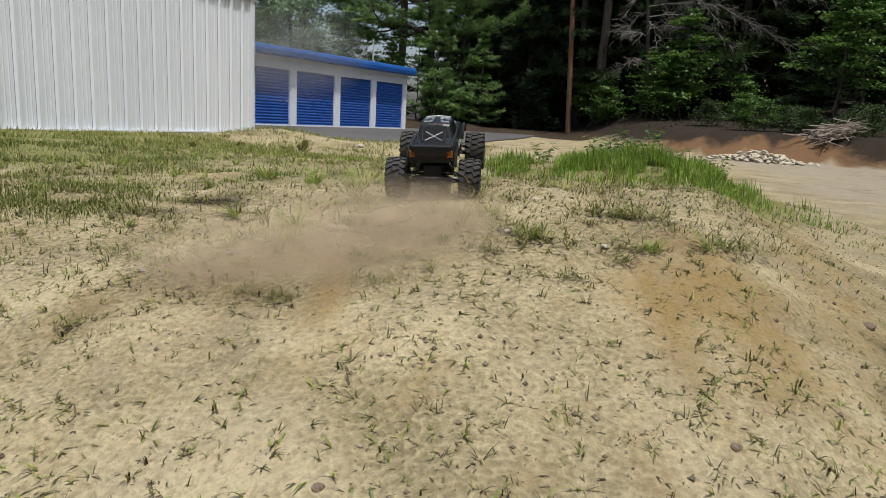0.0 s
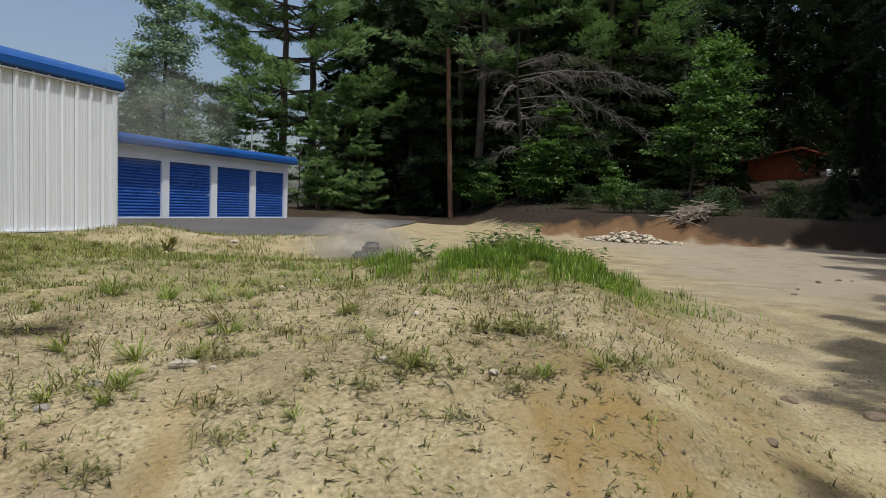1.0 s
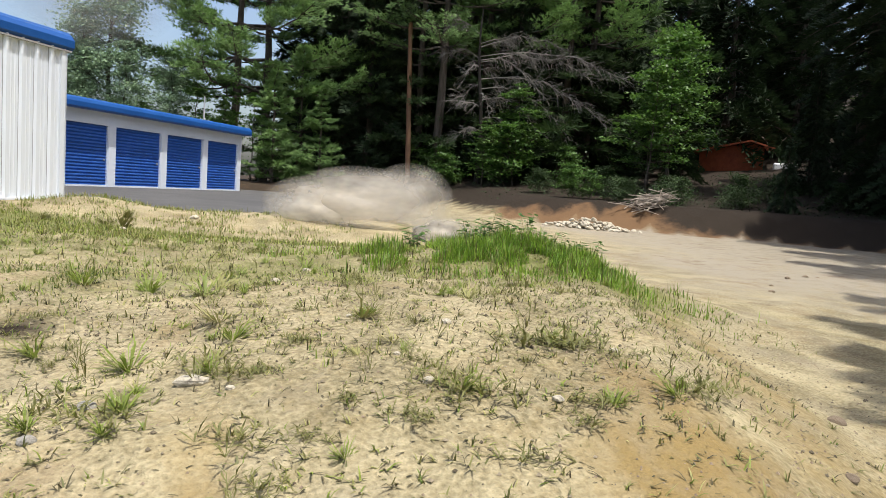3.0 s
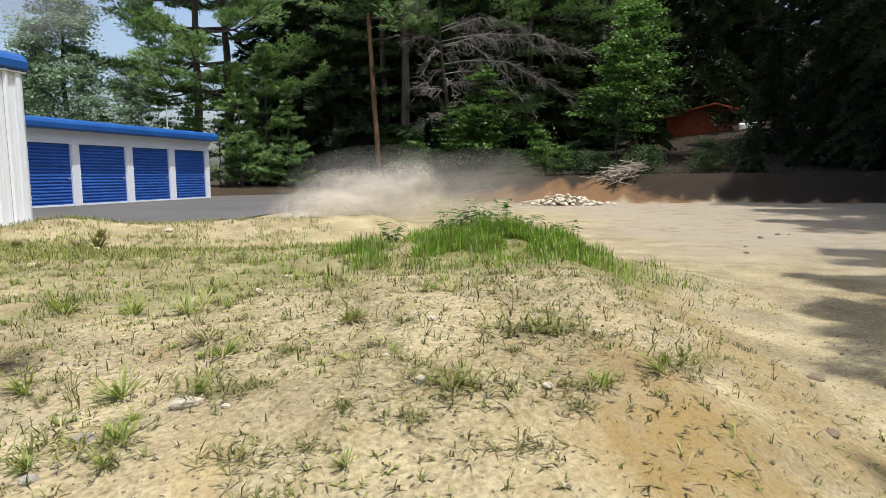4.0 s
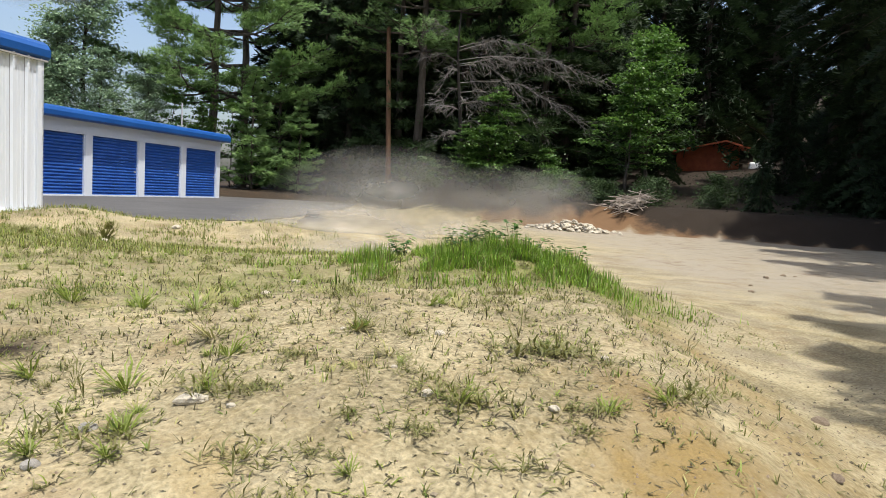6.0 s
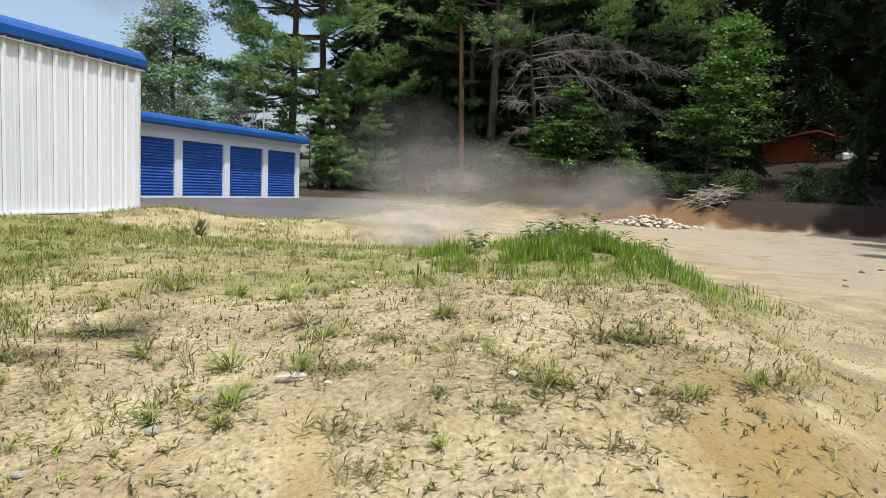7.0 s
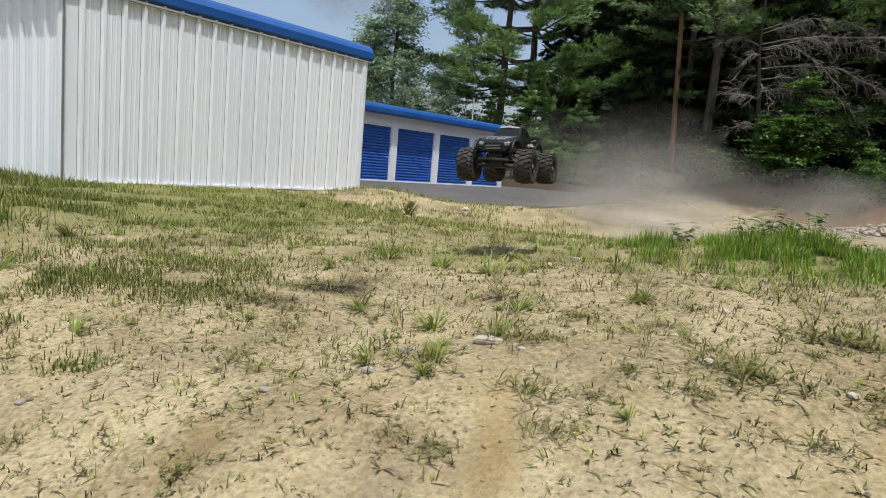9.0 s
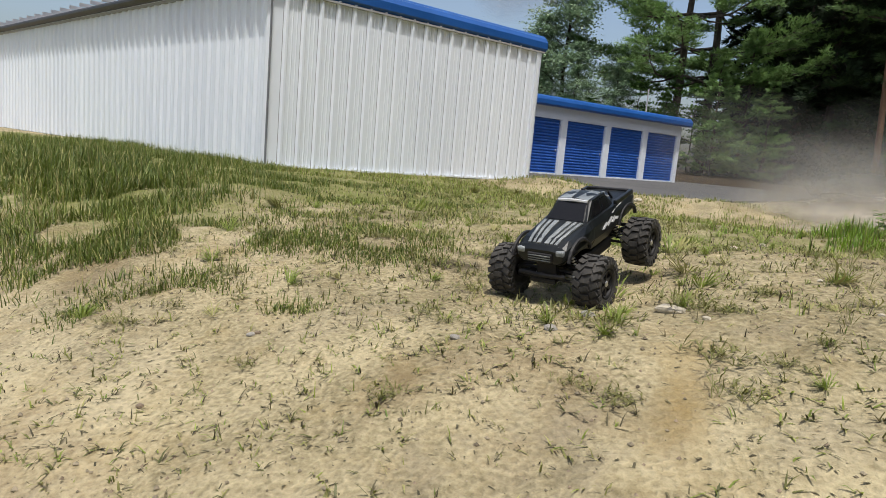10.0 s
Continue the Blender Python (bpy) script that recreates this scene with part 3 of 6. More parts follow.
def make_white_pine(name, h, first, whorls, reach, needle, rng, pad=1.0):
    """A tall pine: bare stem, then well spaced whorls of long level limbs that carry flat pads of needles on their outer half."""
    t = new(name)
    wood, crown = Soup(), Soup()
    bend = [Vector((noise.noise((k * 0.6, h, 3.0)) * 0.35, noise.noise((k * 0.6, h, 9.0)) * 0.35, h * k / 8)) for k in range(9)]
    wood.tube(bend, [0.013 * h * (1 - 0.9 * k / 8) + 0.02 for k in range(9)], 8)
    for w in range(whorls):
        q = w / (whorls - 1)
        z = first + (h - first - 0.4) * q ** 0.95 + rng.uniform(-0.25, 0.25)
        k = min(7.99, z / h * 8)
        o = bend[int(k)].lerp(bend[int(k) + 1], k - int(k))
        turn, count = rng.uniform(-0.5, 0.5), rng.randint(5, 6)
        for b in range(count):
            ang = turn + b * 6.283 / count + rng.uniform(-0.35, 0.35)
            ln = reach * (1.0 - 0.72 * q ** 1.5) * rng.uniform(0.55, 1.12)
            rise = rng.uniform(-0.08, 0.05) + 0.22 * q
            out = Vector((math.cos(ang), math.sin(ang), 0))
            side = Vector((-out.y, out.x, 0))
            bow = rng.uniform(-0.1, 0.1)
            pts = [o + out * ln * u + side * bow * ln * math.sin(u * 3.1) + Vector((0, 0, ln * (rise * u - 0.10 * math.sin(u * 3.14) + 0.08 * u * u))) for u in (0, 0.25, 0.5, 0.75, 1.0)]
            wood.tube(pts, [0.011 * ln + 0.015, 0.009 * ln + 0.012, 0.007 * ln + 0.008, 0.004 * ln + 0.005, 0.006], 5, caps=False)
            twigs = int(6 + 4.5 * ln)
            for n in range(twigs):
                u = 0.42 + 0.60 * (n + rng.random()) / twigs
                i = min(3, int(u * 4))
                p = pts[i].lerp(pts[i + 1], min(1.0, u * 4 - i))
                sd = rng.choice((-1, 1))
                tl = ln * 0.24 * (1.25 - 0.7 * u) * rng.uniform(0.5, 1.25) + 0.15
                dr = (out * rng.uniform(0.35, 0.9) + side * sd * rng.uniform(0.4, 1.0) + Vector((0, 0, rng.uniform(-0.05, 0.28)))).normalized()
                e = p + dr * tl
                wood.tube([p, e], [0.010, 0.004], 3, caps=False)
                for m in range(int(5 * pad * (0.6 + tl))):
                    f = rng.uniform(0.25, 1.08)
                    c = p.lerp(e, f) + Vector((rng.gauss(0, 0.16), rng.gauss(0, 0.16), rng.gauss(0.05, 0.07)))
                    needle_tuft(crown, c, (dr + Vector((0, 0, 0.25))).normalized(), rng.uniform(0.16, 0.30), rng, 5)
    part("trunk", wood, M["bark"], t)
    part("crown", crown, M[needle], t)
    return t


def make_woods():
    rng = random.Random(5)

    def at(x, y, turn=0.0, s=1.0, sink=0.1):
        return pose(x, y, height_smooth(x, y) - sink, 0, 0, turn) @ Matrix.Diagonal((s, s, s, 1))

    pine = tagged(make_white_pine("white_pine", 21, 5.8, 10, 7.2, "pine", rng, 1.8), "tall white pine with layered green boughs at the wood's edge", "tree", "trees at the wood's edge")
    high = tagged(make_white_pine("high_pine", 21, 8.0, 12, 4.8, "pine", rng, 1.3), "tall green pine with a long bare stem at the wood's edge", "tree", "trees at the wood's edge")
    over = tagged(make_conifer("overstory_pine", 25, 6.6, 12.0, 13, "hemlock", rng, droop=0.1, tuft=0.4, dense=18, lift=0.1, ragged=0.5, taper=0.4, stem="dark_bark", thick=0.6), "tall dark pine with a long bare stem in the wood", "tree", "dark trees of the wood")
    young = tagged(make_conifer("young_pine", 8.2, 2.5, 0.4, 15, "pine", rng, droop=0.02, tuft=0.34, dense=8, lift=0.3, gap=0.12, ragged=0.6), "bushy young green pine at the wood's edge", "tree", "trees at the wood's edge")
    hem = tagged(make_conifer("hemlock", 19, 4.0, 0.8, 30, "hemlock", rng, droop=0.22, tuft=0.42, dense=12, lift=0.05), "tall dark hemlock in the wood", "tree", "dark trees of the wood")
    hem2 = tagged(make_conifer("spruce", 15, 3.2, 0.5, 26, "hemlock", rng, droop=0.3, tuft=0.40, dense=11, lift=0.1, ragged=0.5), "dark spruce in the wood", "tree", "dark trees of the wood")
    maple = tagged(make_broadleaf("maple", 9.0, 2.5, 2.2, "leaf", rng, 3000, 0.20, 12, 0.007, 0.16), "leafy green maple sapling at the wood's edge", "tree", "leafy trees at the wood's edge")
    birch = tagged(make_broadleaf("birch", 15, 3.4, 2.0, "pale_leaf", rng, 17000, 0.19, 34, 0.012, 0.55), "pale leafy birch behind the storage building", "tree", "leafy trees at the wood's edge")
    shrub = tagged(make_broadleaf("shrub", 2.4, 1.1, 0.2, "leaf", rng, 2200, 0.115, 12, 0.01), "low leafy green shrub at the wood's edge", "shrub", "shrubs at the wood's edge")
    # leaves take the shaded green, so that the wood's floor looks dark
    brush = tagged(make_broadleaf("shaded_shrub", 2.2, 1.5, 0.1, "shade_green", rng, 2600, 0.12, 16, 0.01, 0.4), "low green shrub on the floor of the wood, shade in its leaf colour", "shrub", "shrubs of the wood")
    tall = tagged(make_conifer("tall_hemlock", 25, 4.4, 6.0, 28, "hemlock", rng, droop=0.2, tuft=0.27, dense=26, lift=0.05, ragged=0.5), "very tall dark hemlock with a bare lower trunk, above the bank and unseen for shade", "tree", "dark trees of the wood")
    layered = tagged(make_conifer("forest_pine", 21, 4.6, 2.2, 17, "shade_green", rng, droop=0.12, tuft=0.46, dense=15, lift=0.12, gap=0.15, ragged=0.6, taper=0.45), "tall shaded pine with layered boughs in the wood", "tree", "dark trees of the wood")
    dead = tagged(make_bare_tree("dead_tree", 9.5, rng), "dead tree with bare grey drooping limbs", "tree")

    first = {}

    def put(ob, x, y, turn=0.0, s=1.0):
        m = at(x, y, turn, s)
        if ob.name not in first:
            first[ob.name] = True
            ob.matrix_basis = m
            return ob
        c = copy_thing(ob, m)
        c.scale = (s, s, s)
        c.matrix_basis = m
        return c

    for a in PLACES:
        put(dict(pine=pine, young=young, hem=hem, hem2=hem2, maple=maple, birch=birch, shrub=shrub, dead=dead, tall=tall, layered=layered, high=high, over=over, brush=brush)[a[0]], *a[1:])
    # the deep wood behind
    k = 0
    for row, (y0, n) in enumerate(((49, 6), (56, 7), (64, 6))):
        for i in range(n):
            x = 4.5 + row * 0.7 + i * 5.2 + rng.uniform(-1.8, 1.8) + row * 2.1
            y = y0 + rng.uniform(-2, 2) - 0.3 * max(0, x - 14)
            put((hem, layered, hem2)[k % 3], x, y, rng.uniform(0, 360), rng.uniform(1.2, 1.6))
            k += 1


# kind, place, turn and size: trees in front, then added ones for shade
PLACES = [
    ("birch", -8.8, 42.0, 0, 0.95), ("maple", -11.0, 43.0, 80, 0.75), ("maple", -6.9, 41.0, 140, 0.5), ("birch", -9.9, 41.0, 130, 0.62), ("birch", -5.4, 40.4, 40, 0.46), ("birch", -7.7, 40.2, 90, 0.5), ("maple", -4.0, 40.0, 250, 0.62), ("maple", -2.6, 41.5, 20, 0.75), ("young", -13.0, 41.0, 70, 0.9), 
    ("pine", -2.15, 43.5, 10, 1.0), ("pine", -0.4, 45.5, 130, 1.05), ("high", 9.3, 38.6, 40, 1.0),
    ("young", 0.1, 39.6, 0, 0.78), ("young", 1.6, 41.0, 90, 1.0), ("young", -2.6, 40.5, 200, 0.55), ("young", 2.7, 39.6, 40, 0.66), ("maple", -1.0, 40.2, 10, 0.6),
    ("hem", 4.4, 43.0, 0, 1.0), ("hem", 7.0, 44.5, 70, 1.05), ("hem2", 9.6, 42.5, 150, 1.0), ("hem", 2.6, 46.5, 220, 1.0),
    ("hem", 12.5, 43.5, 20, 1.0), ("hem2", 15.5, 41.0, 100, 1.1), ("hem", 18.5, 40.0, 170, 1.0),
    ("dead", 11.0, 36.0, 0, 1.0), ("maple", 12.6, 34.6, 30, 0.66), ("maple", 14.0, 35.4, 200, 0.55), ("maple", 10.9, 34.8, 100, 0.42), ("high", 13.6, 39.0, 150, 0.95), ("high", 18.4, 38.0, 260, 1.0), ("over", 26.0, 24.5, 210, 1.0), ("maple", 19.2, 30.6, 200, 0.95), ("maple", 20.6, 32.4, 300, 1.05),
    ("layered", 8.6, 41.0, 20, 0.95), ("layered", 12.4, 40.0, 140, 1.0), ("layered", 16.6, 37.4, 250, 0.9), ("hem", 5.6, 41.5, 80, 0.9), ("layered", 18.2, 39.0, 40, 1.05), ("layered", 24.0, 47.0, 170, 1.2), ("layered", 30.0, 50.0, 70, 1.2),
    ("maple", 17.3, 29.0, 0, 0.78), ("maple", 17.9, 30.2, 120, 0.7), ("maple", 12.6, 36.8, 220, 0.5), ("maple", 24.4, 37.6, 40, 1.1), ("hem2", 13.8, 38.5, 300, 1.1), ("maple", 36.5, 34.0, 10, 1.1),
    ("shrub", 11.6, 35.5, 0, 1.2), ("shrub", 9.2, 36.6, 90, 1.1), ("shrub", 12.8, 28.0, 60, 0.7), ("shrub", 13.6, 27.5, 160, 0.6), ("shrub", 8.8, 38.6, 10, 1.3), ("shrub", 12.2, 34.5, 200, 1.5), ("shrub", 15.2, 33.5, 100, 1.0),
    # shrubs and small spruces, added to darken the floor in place of shade
    ("brush", 13.6, 24.6, 0, 0.5), ("brush", 15.0, 24.2, 67, 0.45), ("brush", 16.6, 25.4, 134, 0.6), ("brush", 18.4, 24.0, 201, 0.5), ("brush", 19.8, 25.6, 268, 0.7), ("brush", 17.2, 27.2, 335, 0.6), ("brush", 22.4, 26.4, 109, 0.7), ("brush", 14.6, 27.0, 176, 0.55), ("brush", 23.6, 24.0, 243, 0.6), ("brush", 12.6, 31.0, 310, 0.6), ("brush", 15.6, 30.2, 17, 0.7), ("hem2", 22.8, 34.5, 194, 0.4), ("hem2", 26.5, 29.0, 291, 0.45), ("hem2", 19.4, 22.6, 28, 0.2), ("hem2", 25.2, 21.4, 125, 0.4),
    ("hem", 27.0, 22.0, 100, 1.0), ("hem2", 31.5, 29.0, 40, 1.1), ("hem", 21.5, 40.0, 60, 1.0), ("hem", 37.0, 42.0, 200, 1.0), ("hem", 33.0, 26.0, 300, 1.1), ("hem2", 26.0, 17.0, 10, 1.0),
    ("hem", 31.0, 15.0, 120, 1.0), ("hem", 40.0, 36.0, 45, 1.1), ("hem", 36.0, 52.0, 45, 1.2), ("hem", 42.0, 48.0, 145, 1.2),
    ("tall", 29.5, 29.0, 0, 0.9), ("tall", 30.0, 21.5, 90, 0.95), ("tall", 26.0, 24.5, 200, 1.0), ("tall", 28.0, 13.0, 270, 1.0), ("hem2", 24.0, 20.5, 60, 0.7), ("hem2", 27.5, 17.0, 160, 0.8), ("hem2", 24.5, 23.0, 210, 0.6),
    # unseen, right of and behind the camera, added to shade mound and track
    ("tall", 5.6, 1.0, 60, 0.5), ("tall", 3.8, -2.2, 100, 0.6), ("tall", 5.5, -0.4, 40, 0.6), ("tall", 7.3, 1.1, 10, 0.65), ("tall", 9.4, 2.2, 80, 0.7), ("tall", 5.6, -3.0, 150, 0.7), ("tall", 7.4, -1.6, 230, 0.7),
    # at and past the right edge of view, added to shade the bank
    ("tall", 18.5, 12.6, 30, 0.9), ("tall", 20.5, 15.5, 110, 0.95), ("tall", 22.8, 18.0, 190, 1.0), ("tall", 16.0, 9.6, 250, 0.8), ("tall", 13.0, 6.6, 320, 0.75),
]
make_woods()


# ---- undergrowth ----
def make_undergrowth():
    rng = random.Random(8)
    s = Soup()
    n = 0
    while n < 9000:
        x, y = rng.uniform(3, 42), rng.uniform(14, 60)
        u = bank(x, y)
        if not (u > 2.0 and x > 9.5 or y > 41):
            continue
        c = noise.noise((x * 0.35, y * 0.35, 2.0))
        if c < -0.1 or rng.random() > 1.0 - 0.6 * ss(25, 60, math.hypot(x, y)):
            continue
        n += 1
        leaf_card(s, Vector((x, y, height_smooth(x, y) + rng.random() ** 1.5 * (0.3 + 1.0 * c))), rng.uniform(0.05, 0.12), rng, 0.4)
    # these leaves share the needle colour that holds the wood's shade
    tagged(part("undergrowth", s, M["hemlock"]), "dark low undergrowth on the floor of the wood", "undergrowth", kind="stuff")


make_undergrowth()


# ---- pole, shed ----
def make_pole():
    p = tagged(new("utility_pole"), "bare brown wooden utility pole at the wood's edge", "utility pole")
    x, y = 7.6, 38.0
    z = height_smooth(x, y)
    s = Soup()
    s.tube([Vector((x, y, z - 0.3)), Vector((x - 0.25, y, z + 5)), Vector((x - 0.46, y, z + 9.6))], [0.15, 0.135, 0.11], 12)
    part("shaft", s, M["pole"], p)


make_pole()


def make_shed():
    """A small red-brown shed on the wooded rise, with a white tank beside it."""
    x, y = 30.6, 40.4
    m = pose(x, y, 3.9, 0, 0, -38)
    h = tagged(new("shed"), "small red-brown board shed with a low roof in the wood", "shed")
    def top(x):
        """The underside of the low roof, highest at the corner post."""
        return 1.25 + 0.75 * (x + 2.0) / 3.1 if x < 1.1 else 2.0 - 0.30 * (x - 1.1) / 0.9

    back = Soup()
    back.add([m @ Vector(v) for v in ((-2.0, -1.12, 0), (2.0, -1.12, 0), (2.0, -1.12, top(2.0)), (1.1, -1.12, top(1.1)), (-2.0, -1.12, top(-2.0)), (-2.0, 1.0, 0), (2.0, 1.0, 0), (2.0, 1.0, 1.9), (1.1, 1.0, 2.0), (-2.0, 1.0, 1.25))],
             [(4, 3, 2, 1, 0), (5, 6, 7, 8, 9), (1, 2, 7, 6), (0, 5, 9, 4), (2, 3, 8, 7), (3, 4, 9, 8)])
    part("wall", back, M["red_wood"], h)
    # boards slant up to the corner post from both sides
    for i in range(16):
        x0, slant = -2.0 + i * 0.195, 0.75
        x1 = min(1.04, x0 + slant)
        s = Soup()
        z1 = top(x1) - 0.02
        s.add([m @ Vector((x, y, z)) for y in (-1.122, -1.15 - 0.012 * (i % 2)) for x, z in ((x0, 0.0), (x0 + 0.18, 0.0), (min(1.06, x1 + 0.18), z1), (x1, z1))],
              [(0, 1, 2, 3), (7, 6, 5, 4), (0, 4, 5, 1), (1, 5, 6, 2), (2, 6, 7, 3), (3, 7, 4, 0)])
        part("board", s, M["red_wood"], h)
    for i in range(9):
        z0 = 0.02 + i * 0.2
        s = Soup()
        s.add([m @ Vector((x, y, z)) for y in (-1.122, -1.15 - 0.012 * (i % 2)) for x, z in ((1.12, min(top(1.2) - 0.02, z0 + 0.35)), (2.0, min(top(2.0) - 0.04, z0)), (2.0, min(top(2.0) - 0.02, z0 + 0.18)), (1.12, min(top(1.2), z0 + 0.53)))],
              [(0, 1, 2, 3), (7, 6, 5, 4), (0, 4, 5, 1), (1, 5, 6, 2), (2, 6, 7, 3), (3, 7, 4, 0)])
        part("board", s, M["red_wood"], h)
    for x0, x1 in ((-2.6, 1.1), (1.1, 2.6)):
        roof = Soup()
        e = 0.04
        za, zb = (top(-2.0) - 0.12, top(1.1)) if x0 < 0 else (top(1.1), top(2.0) - 0.15)
        roof.add([m @ Vector((x, y, z + k)) for k in (e, e + 0.11) for x, y, z in ((x0, -1.6, za), (x1, -1.6, zb), (x1, 1.3, zb), (x0, 1.3, za))], [(3, 2, 1, 0), (4, 5, 6, 7), (0, 1, 5, 4), (1, 2, 6, 5), (2, 3, 7, 6), (3, 0, 4, 7)])
        part("roof", roof, M["red_wood"], h)
    post = Soup()
    post.box(1.03, 1.13, -1.24, -1.13, -0.2, 2.0, m)
    part("post", post, M["red_wood"], h)
    foot = Soup()
    foot.box(-2.0, 2.0, -1.1, 1.2, -1.2, 0.0, m)
    part("footing", foot, M["bark"], h)
    bm = rbox(2.6, 4.2, -1.3, -0.5, 0.15, 0.75, 0.12, 3)
    bm.transform(m)
    t = tagged(new("trailer"), "small white trailer beside the red-brown shed", "trailer")
    part("body", bm, M["white_paint"], t)
    for x0 in (3.0, 3.8):
        leg = Soup()
        leg.box(x0, x0 + 0.1, -1.0, -0.9, -0.9, 0.15, m)
        part("leg", leg, M["dark_metal"], t)


make_shed()

# ---- more materials ----
M.update(
    stone=mat("pale_stone", (0.34, 0.30, 0.225), (0.52, 0.47, 0.37), 0.85, 14.0, 0.4, 90.0),
    clod=mat("earth_clod", (0.16, 0.12, 0.08), (0.30, 0.23, 0.16), 0.95, 20.0, 0.6, 90.0),
    crumb=mat("earth_crumb", (0.07, 0.055, 0.035), (0.30, 0.25, 0.17), 0.95, 20.0, 0.3, 90.0, island=0.9),
    grey_stone=mat("grey_stone", (0.20, 0.185, 0.16), (0.33, 0.31, 0.27), 0.85, 14.0, 0.4, 90.0),
    grass=mat("green_grass", (0.095, 0.15, 0.022), (0.29, 0.345, 0.06), 0.55, 2.0, island=0.8, translucent=0.35),
    # darker than the other grass: shade on the meadow is put into the green
    meadow=mat("meadow_grass", (0.042, 0.075, 0.010), (0.165, 0.205, 0.03), 0.55, 1.0, island=0.8, translucent=0.3),
    lush=mat("lush_grass", (0.075, 0.185, 0.015), (0.30, 0.43, 0.05), 0.5, 2.0, island=0.8, translucent=0.4),
    straw=mat("dry_grass", (0.17, 0.17, 0.05), (0.38, 0.355, 0.14), 0.8, 3.0, island=0.8, translucent=0.2),
    weed=mat("dull_weed", (0.06, 0.068, 0.018), (0.25, 0.24, 0.07), 0.6, 3.0, island=0.8, translucent=0.25),
    litter=mat("dead_leaf_bits", (0.03, 0.027, 0.013), (0.14, 0.115, 0.055), 0.85, 5.0, island=0.9),
    stick=mat("bleached_brush", (0.17, 0.14, 0.11), (0.38, 0.33, 0.28), 0.9, 5.0, 0.3),
    rubber=mat("tyre_rubber", (0.012, 0.0115, 0.011), (0.06, 0.055, 0.048), 0.85, 18.0, 0.2, 120.0),
    black=mat("black_plastic", (0.010, 0.010, 0.011), (0.022, 0.021, 0.021), 0.6, 20.0, spec=0.3),
    shell=mat("black_gloss_shell", (0.005, 0.006, 0.006), (0.014, 0.016, 0.016), 0.3, 9.0, 0.02, 40.0, spec=0.35),
    silver=mat("grey_graphic", (0.11, 0.12, 0.12), (0.26, 0.28, 0.28), 0.3, 14.0),
    pale=mat("pale_graphic", (0.42, 0.43, 0.43), (0.58, 0.59, 0.59), 0.3, 14.0),
    glass=mat("dark_window", (0.006, 0.006, 0.007), (0.010, 0.010, 0.011), 0.25, 6.0, spec=0.3),
    steel=mat("bright_steel", (0.45, 0.45, 0.45), (0.62, 0.62, 0.62), 0.3, 20.0, metal=0.9),
    amber=mat("amber_lamp", (0.35, 0.10, 0.02), (0.42, 0.14, 0.03), 0.25, 20.0),
)


# ---- plants, stones and litter ----
def blade(s, p, d, ln, w, bend, rng):
    """A grass blade: two joined pieces that arch over."""
    side = Vector((-d.y, d.x, 0))
    side = (side.normalized() if side.length > 1e-4 else Vector((1, 0, 0))) * w
    up = Vector((d.x, d.y, d.z))
    a = p + up * ln * 0.55
    b = a + (up + Vector((d.x, d.y, 0)) * bend - Vector((0, 0, bend * 0.6))).normalized() * ln * 0.45
    s.add([p - side, p + side, a + side * 0.8, a - side * 0.8, b], [(0, 1, 2, 3), (3, 2, 4)])


def tuft_mesh(name, rng, n, ln, lean, spread_r, material, w=0.0035, bend=0.7):
    """Blades of very uneven length that fan out of one root in a few loose bunches, and curl aside."""
    s = Soup()
    s.v.append(Vector((0, 0, -0.01)))
    bunch = [(rng.uniform(0, 6.283), rng.uniform(0.5, 1.2), rng.uniform(0.7, 1.25)) for _ in range(rng.randint(3, 5))]
    for _ in range(n):
        mid, long, low = rng.choice(bunch)
        ang = mid + rng.gauss(0, 0.5)
        r = spread_r * math.sqrt(rng.random())
        t = min(1.45, abs(rng.gauss(lean * low, 0.3)))
        out = Vector((math.cos(ang), math.sin(ang), 0))
        curl = Vector((-out.y, out.x, 0))
        side = curl * w * rng.uniform(0.6, 1.3)
        k = ln * long * rng.uniform(0.2, 1.2)
        d = out * math.sin(t) + Vector((0, 0, math.cos(t)))
        a = out * r + d * k * 0.55
        b = a + (d + curl * rng.gauss(0, 0.6) + out * bend * rng.uniform(0.3, 1.4) - Vector((0, 0, bend * 0.7 * rng.random()))).normalized() * k * 0.45
        a.z, b.z = max(a.z, 0.004), max(b.z, 0.003)
        o = len(s.v)
        s.v += [a - side, a + side, b]
        s.f += [(0, o + 1, o), (o, o + 1, o + 2)]
    return s.mesh(name, material)


